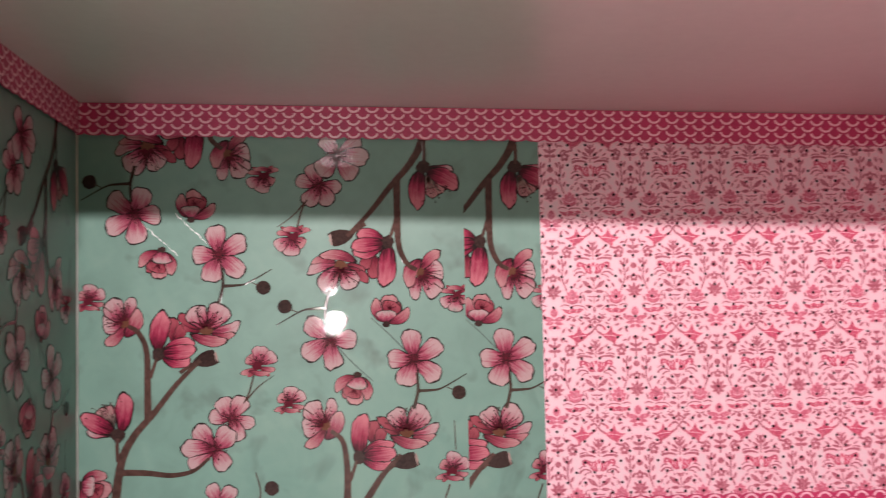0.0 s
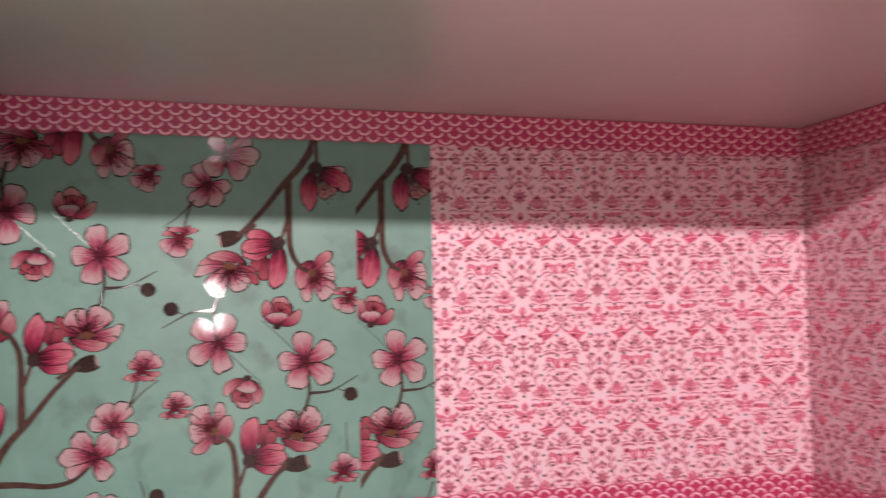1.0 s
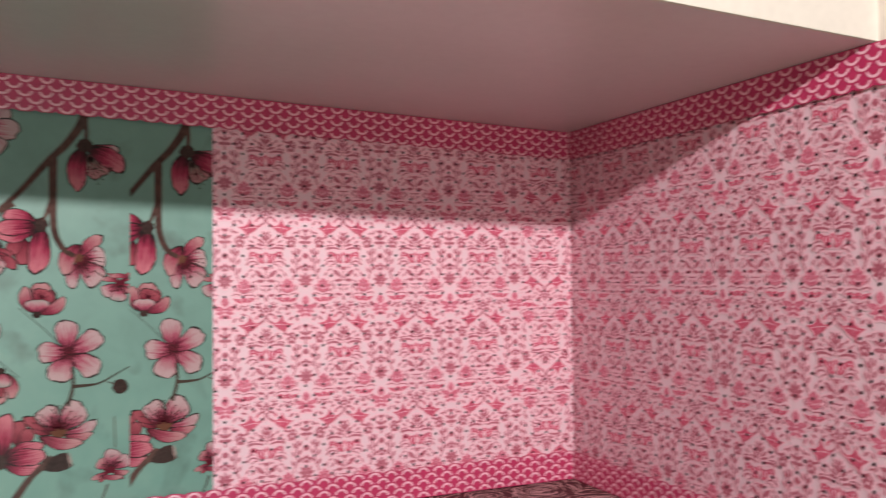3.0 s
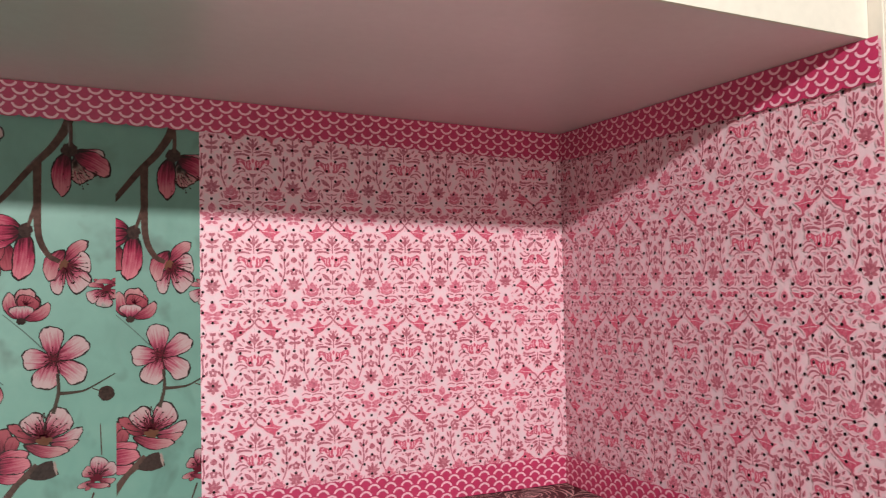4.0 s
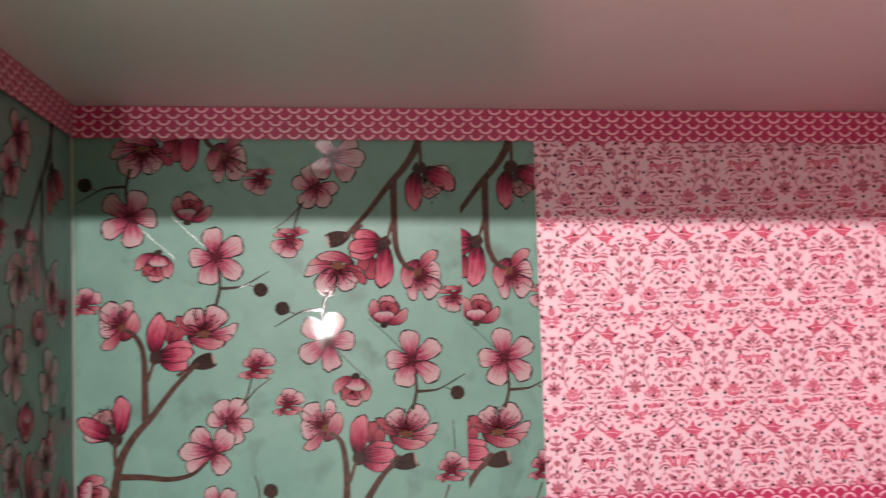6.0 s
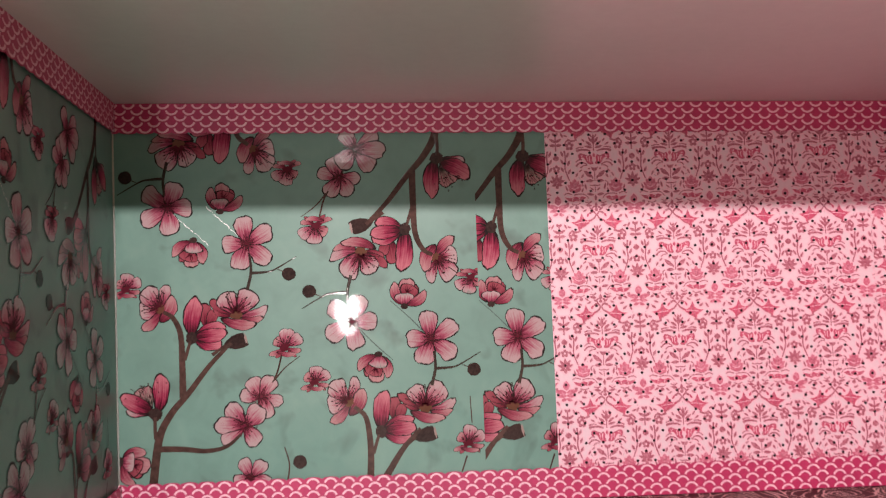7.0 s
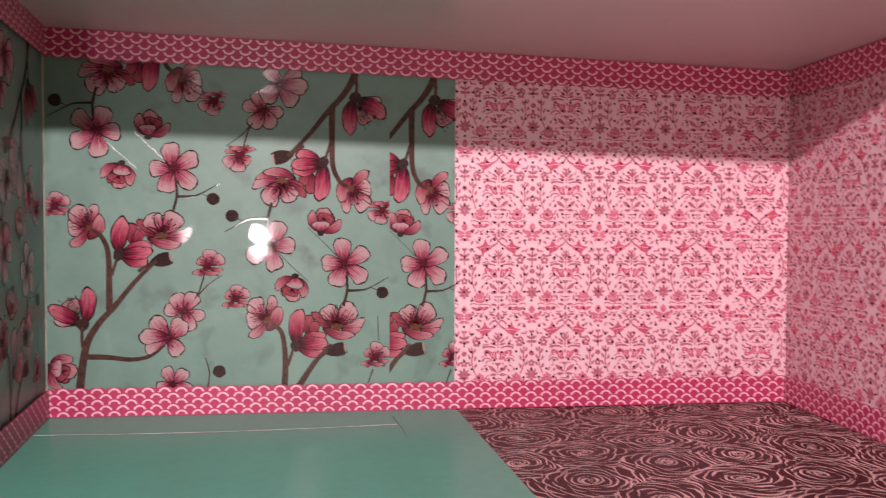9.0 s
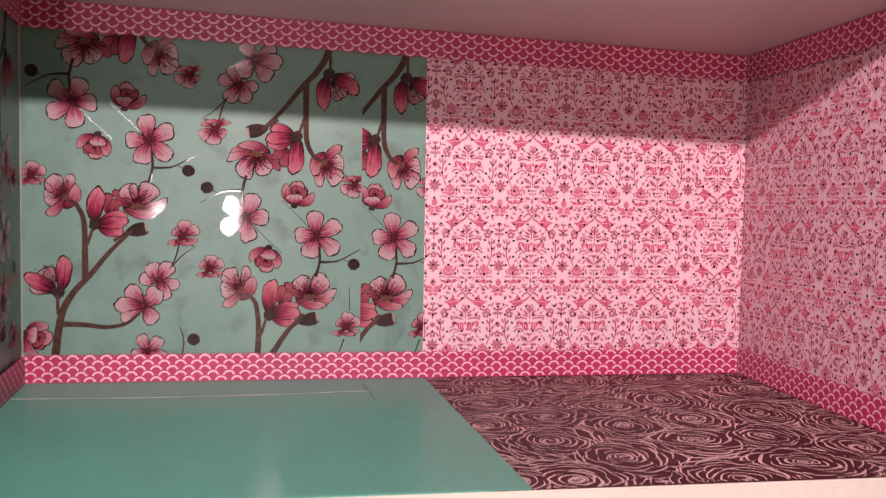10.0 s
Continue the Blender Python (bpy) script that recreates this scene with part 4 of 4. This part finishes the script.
def tape(frame_m, length, start, hang, label):
    """A strip of die-cut tape along u; its scallops point to +v, or down from the ceiling when it hangs.
    Given by its straight edge at v = 0."""
    bm = bmesh.new()
    s = -1 if hang else 1
    top = []
    count = int(length / ARC_U) + 2
    for i in range(count):
        for k in range(7):
            a = math.pi * (1 - k / 7)
            u = (i - 0.5 + 0.5) * ARC_U + 0.5 * ARC_U * math.cos(a)
            top.append((u, TAPE - 0.0012 + 0.0012 * math.sin(a)))
    top = [p for p in top if 0 < p[0] < length]
    outline = [(0, TAPE - 0.0012), *top, (length, TAPE - 0.0012)]
    h = 0.00025
    rows = [(bm.verts.new((u, 0, h)), bm.verts.new((u, s * v, h)), bm.verts.new((u, s * v, 0)), bm.verts.new((u, 0, 0))) for u, v in outline]
    for a, b in zip(rows, rows[1:]):
        for p, q in ((0, 1), (1, 2), (3, 0)):
            bm.faces.new((a[p], b[p], b[q], a[q]))
    bmesh.ops.recalc_face_normals(bm, faces=bm.faces[:])
    m = frame_m @ Matrix.Translation((start, 0, 0))
    bm.transform(m)
    body = tagged(finish("border_tape", bm, M_TAPE), label, "border tape", group="border tapes")
    for r in range(ROWS):
        for i in range(-1, count + 1):
            cu = (i + 0.5 * (r % 2)) * ARC_U
            cv = s * (TAPE - 0.0034 - r * ROW)
            if cu < -0.0032 or cu > length + 0.0032:
                continue
            at = m @ Matrix.Translation((cu, cv, h + 0.00012))
            if 0.0034 < cu < length - 0.0034 and r < ROWS - 1:
                ob = new("scallop", ARCS[s])
                ob.parent, ob.matrix_basis = body, at
                continue
            bm = arc_shape(s)
            bm.transform(Matrix.Translation((cu, cv, 0)))
            lo, hi = (0.0002, TAPE) if s > 0 else (-TAPE, -0.0002)
            clip(bm, 0.0, length, lo, hi)
            if not bm.faces:
                bm.free()
                continue
            bm.transform(m @ Matrix.Translation((0, 0, h + 0.00012)))
            part("scallop", bm, M_ARC, body)


def arc_shape(s):
    bm = bmesh.new()
    prev = None
    for k in range(11):
        a = math.radians(14 + 152 * k / 10)
        pair = [bm.verts.new((q * math.cos(a), s * q * math.sin(a) * 0.94, 0)) for q in (0.00330, 0.00228)]
        if prev:
            bm.faces.new((prev[0], pair[0], pair[1], prev[1]) if s > 0 else (prev[1], pair[1], pair[0], prev[0]))
        prev = pair
    return bm


ARCS = {}
for s_way in (1, -1):
    ARCS[s_way] = bpy.data.meshes.new("scallop")
    bm = arc_shape(s_way)
    bm.to_mesh(ARCS[s_way])
    bm.free()
    ARCS[s_way].materials.append(M_ARC)

lean = math.atan2(ZR - ZL, XR - XL)
rise = math.atan2(RISE, -FRONT)
UP = "crimson scalloped border tape under the ceiling"
LOW = "crimson scalloped border tape along the floor"
off = Matrix.Translation((0, 0, 0.0021))
JOIN = 0.1425
along_top = ON_BACK @ off @ Matrix.Translation((XL, ZL - 0.0005, 0)) @ Matrix.Rotation(lean, 4, "Z")
tape(along_top, JOIN, 0.001, True, UP)
tape(along_top @ Matrix.Translation((0, 0, 0.0003)), XR - XL - 0.0025 - JOIN, JOIN + 0.0006, True, UP)
tape(ON_BACK @ off @ Matrix.Translation((XL, 0.0006, 0)), XR - XL - 0.002, 0.001, False, LOW)
tape(ON_RIGHT @ off @ Matrix.Translation((0, ZR - 0.0005, 0)) @ Matrix.Rotation(rise, 4, "Z"), -SIDE_FRONT - 0.0035, 0.0028, True, UP)
tape(ON_RIGHT @ off @ Matrix.Translation((0, 0.0006, 0)), -SIDE_FRONT - 0.0035, 0.0028, False, LOW)
tape(ON_LEFT @ off @ Matrix.Translation((0, ZL - 0.0005, 0)) @ Matrix.Rotation(-rise, 4, "Z"), -FRONT - 0.0035, FRONT + 0.0007, True, UP)
tape(ON_LEFT @ off @ Matrix.Translation((0, 0.0006, 0)), -FRONT - 0.0035, FRONT + 0.0007, False, LOW)


# ---- floor papers ----
def floor_piece(name, corners, h0, h1, material, label):
    bm = bmesh.new()
    low = [bm.verts.new((x, y, h0)) for x, y in corners]
    high = [bm.verts.new((x, y, h1)) for x, y in corners]
    bm.faces.new(high)
    for i in range(len(corners)):
        j = (i + 1) % len(corners)
        bm.faces.new((low[i], low[j], high[j], high[i]))
    bmesh.ops.recalc_face_normals(bm, faces=bm.faces[:])
    return tagged(finish(name, bm, material), label, "floor paper")


rose_paper = floor_piece("rose_floor_paper", ((0.2085, FLOOR_FRONT + 0.0006), (XR - 0.0006, FLOOR_FRONT + 0.0006), (XR - 0.0006, -0.001), (0.2085, -0.001)), 0.0001, 0.0003, M_ROSE, "dark maroon paper with pale rose ring lines")


def ring_strokes(centres, box):
    """Hand-drawn roses: lapping petal lines in rings round each centre, cut off where the next rose begins."""
    rnd = random.Random(23)
    bm = bmesh.new()
    layer = 0

    def warp(p, n):
        a = noise.noise_vector((p.x * 75, p.y * 75, 0.3))
        b = noise.noise_vector((p.x * 260, p.y * 260, 4.0 + n))
        return p + Vector((a.x * 0.0026 + b.x * 0.0008, a.y * 0.0026 + b.y * 0.0008))

    for n, (cx, cy) in enumerate(centres):
        squash = rnd.uniform(0.86, 1.14)
        r = 0.0008
        while r < 0.040:
            count = max(2, round(2 * math.pi * r / rnd.uniform(0.0110, 0.0190)))
            first = rnd.uniform(0, 6.28)
            for k in range(count):
                span = 2 * math.pi / count * rnd.uniform(0.80, 1.30)
                a = first + 2 * math.pi * k / count + rnd.uniform(-0.15, 0.15)
                bulge, tilt = rnd.uniform(0.04, 0.16), rnd.uniform(-0.0005, 0.0016)
                steps = max(5, int(span * r / 0.0009))
                swell = rnd.uniform(0.0009, 0.0014) if rnd.random() < 0.20 else rnd.uniform(0.00046, 0.00078)
                lean = rnd.uniform(0.6, 1.7)
                run = []
                for i in range(steps + 1):
                    t = i / steps
                    b = a + span * t
                    q = r * (1 + bulge * (math.sin(math.pi * t) - 0.5)) + tilt * (t - 0.5) * 2
                    p = warp(Vector((cx + q * math.cos(b) * squash, cy + q * math.sin(b) / squash)), n)
                    mine = (p - Vector((cx, cy))).length
                    near = min((p - Vector(o)).length for m, o in enumerate(centres) if m != n)
                    inside = box[0] < p.x < box[1] and box[2] < p.y < box[3]
                    if inside and mine < near * 1.06 + 0.0006:
                        run.append((p, 0.00020 + swell * math.sin(math.pi * t ** lean) ** 0.8))
                    else:
                        layer = stroke(bm, run, layer)
                        run = []
                layer = stroke(bm, run, layer)
            r += rnd.uniform(0.0015, 0.0024) * (0.85 if r < 0.004 else 1.55)
    return bm


def stroke(bm, run, layer):
    if len(run) < 3:
        return layer
    h = 0.00034 + 0.0000001 * (layer % 900)
    prev = None
    for k, (p, w) in enumerate(run):
        d = run[min(k + 1, len(run) - 1)][0] - run[max(k - 1, 0)][0]
        side = Vector((-d.y, d.x)).normalized() * w / 2
        pair = [bm.verts.new((p.x + side.x, p.y + side.y, h)), bm.verts.new((p.x - side.x, p.y - side.y, h))]
        if prev:
            bm.faces.new((prev[0], prev[1], pair[1], pair[0]))
        prev = pair
    return layer + 1


ROSES = ((0.231, -0.065), (0.253, -0.093), (0.293, -0.076), (0.322, -0.063), (0.246, -0.131), (0.241, -0.180), (0.267, -0.155), (0.308, -0.134), (0.322, -0.103), (0.360, -0.093), (0.341, -0.133), (0.337, -0.169), (0.303, -0.187), (0.290, -0.015), (0.338, -0.014), (0.367, -0.016), (0.385, -0.046), (0.248, -0.018), (0.372, -0.153), (0.389, -0.115), (0.285, -0.110), (0.220, -0.181), (0.215, -0.035), (0.222, -0.105))
tagged(part("ring_print", ring_strokes(ROSES, (0.2088, XR - 0.001, FLOOR_FRONT + 0.001, -0.002)), M_RING, rose_paper, "pale rose ring lines"), kind="stuff")
floor_piece("teal_floor_sheet", ((XL + 0.0006, FLOOR_FRONT + 0.0006), (0.2228, FLOOR_FRONT + 0.0006), (0.2095, -0.001), (XL + 0.0006, -0.001)), 0.0001, 0.0005, M_TEAL_FLOOR, "glossy teal sheet glued on the miniature floor")
top_sheet = floor_piece("teal_top_sheet", ((XL + 0.0006, FLOOR_FRONT + 0.0012), (0.2205, FLOOR_FRONT + 0.0012), (0.2015, -0.130), (0.1800, -0.070), (0.1768, -0.034), (0.120, -0.039), (0.060, -0.0405), (XL + 0.0006, -0.0385)), 0.00051, 0.00060, M_TEAL_FLOOR, "glossy teal top sheet with a pale curled cut edge")


def curled_edge(points, tall):
    """A paper edge that stands up a little from the floor."""
    bm = bmesh.new()
    prev = None
    for k, p in enumerate(spline(points, 8)):
        z = 0.0006 + tall * (1 + 0.35 * math.sin(k * 0.9))
        row = [bm.verts.new((p.x, p.y - 0.0001, 0.0006)), bm.verts.new((p.x, p.y, z)), bm.verts.new((p.x, p.y + 0.0002, z)), bm.verts.new((p.x, p.y + 0.0003, 0.0006))]
        if prev:
            for i in range(3):
                bm.faces.new((prev[i], row[i], row[i + 1], prev[i + 1]))
        prev = row
    bmesh.ops.recalc_face_normals(bm, faces=bm.faces[:])
    return bm


part("cut_edge", curled_edge([(XL + 0.0006, -0.0383), (0.060, -0.0403), (0.120, -0.0388), (0.1768, -0.0338)], 0.00016), M_PAPER_EDGE, top_sheet, "pale cut edge")
bm = bmesh.new()
ribbon(bm, [(0.1745, -0.016), (0.1768, -0.034), (0.1790, -0.058)], 0.0004, 0.0002, 0.0007)
part("crease", bm, M_NUT, top_sheet, "thin dark crease")
# flat dark stroke painted as the shade along the lifted cut edge
bm = bmesh.new()
ribbon(bm, [(XL + 0.001, -0.0390), (0.060, -0.0411), (0.120, -0.0396), (0.1768, -0.0345)], 0.0006, 0.0004, 0.0007)
part("edge_shadow", bm, M_NUT, top_sheet, "thin dark line painted as shade along the cut edge")
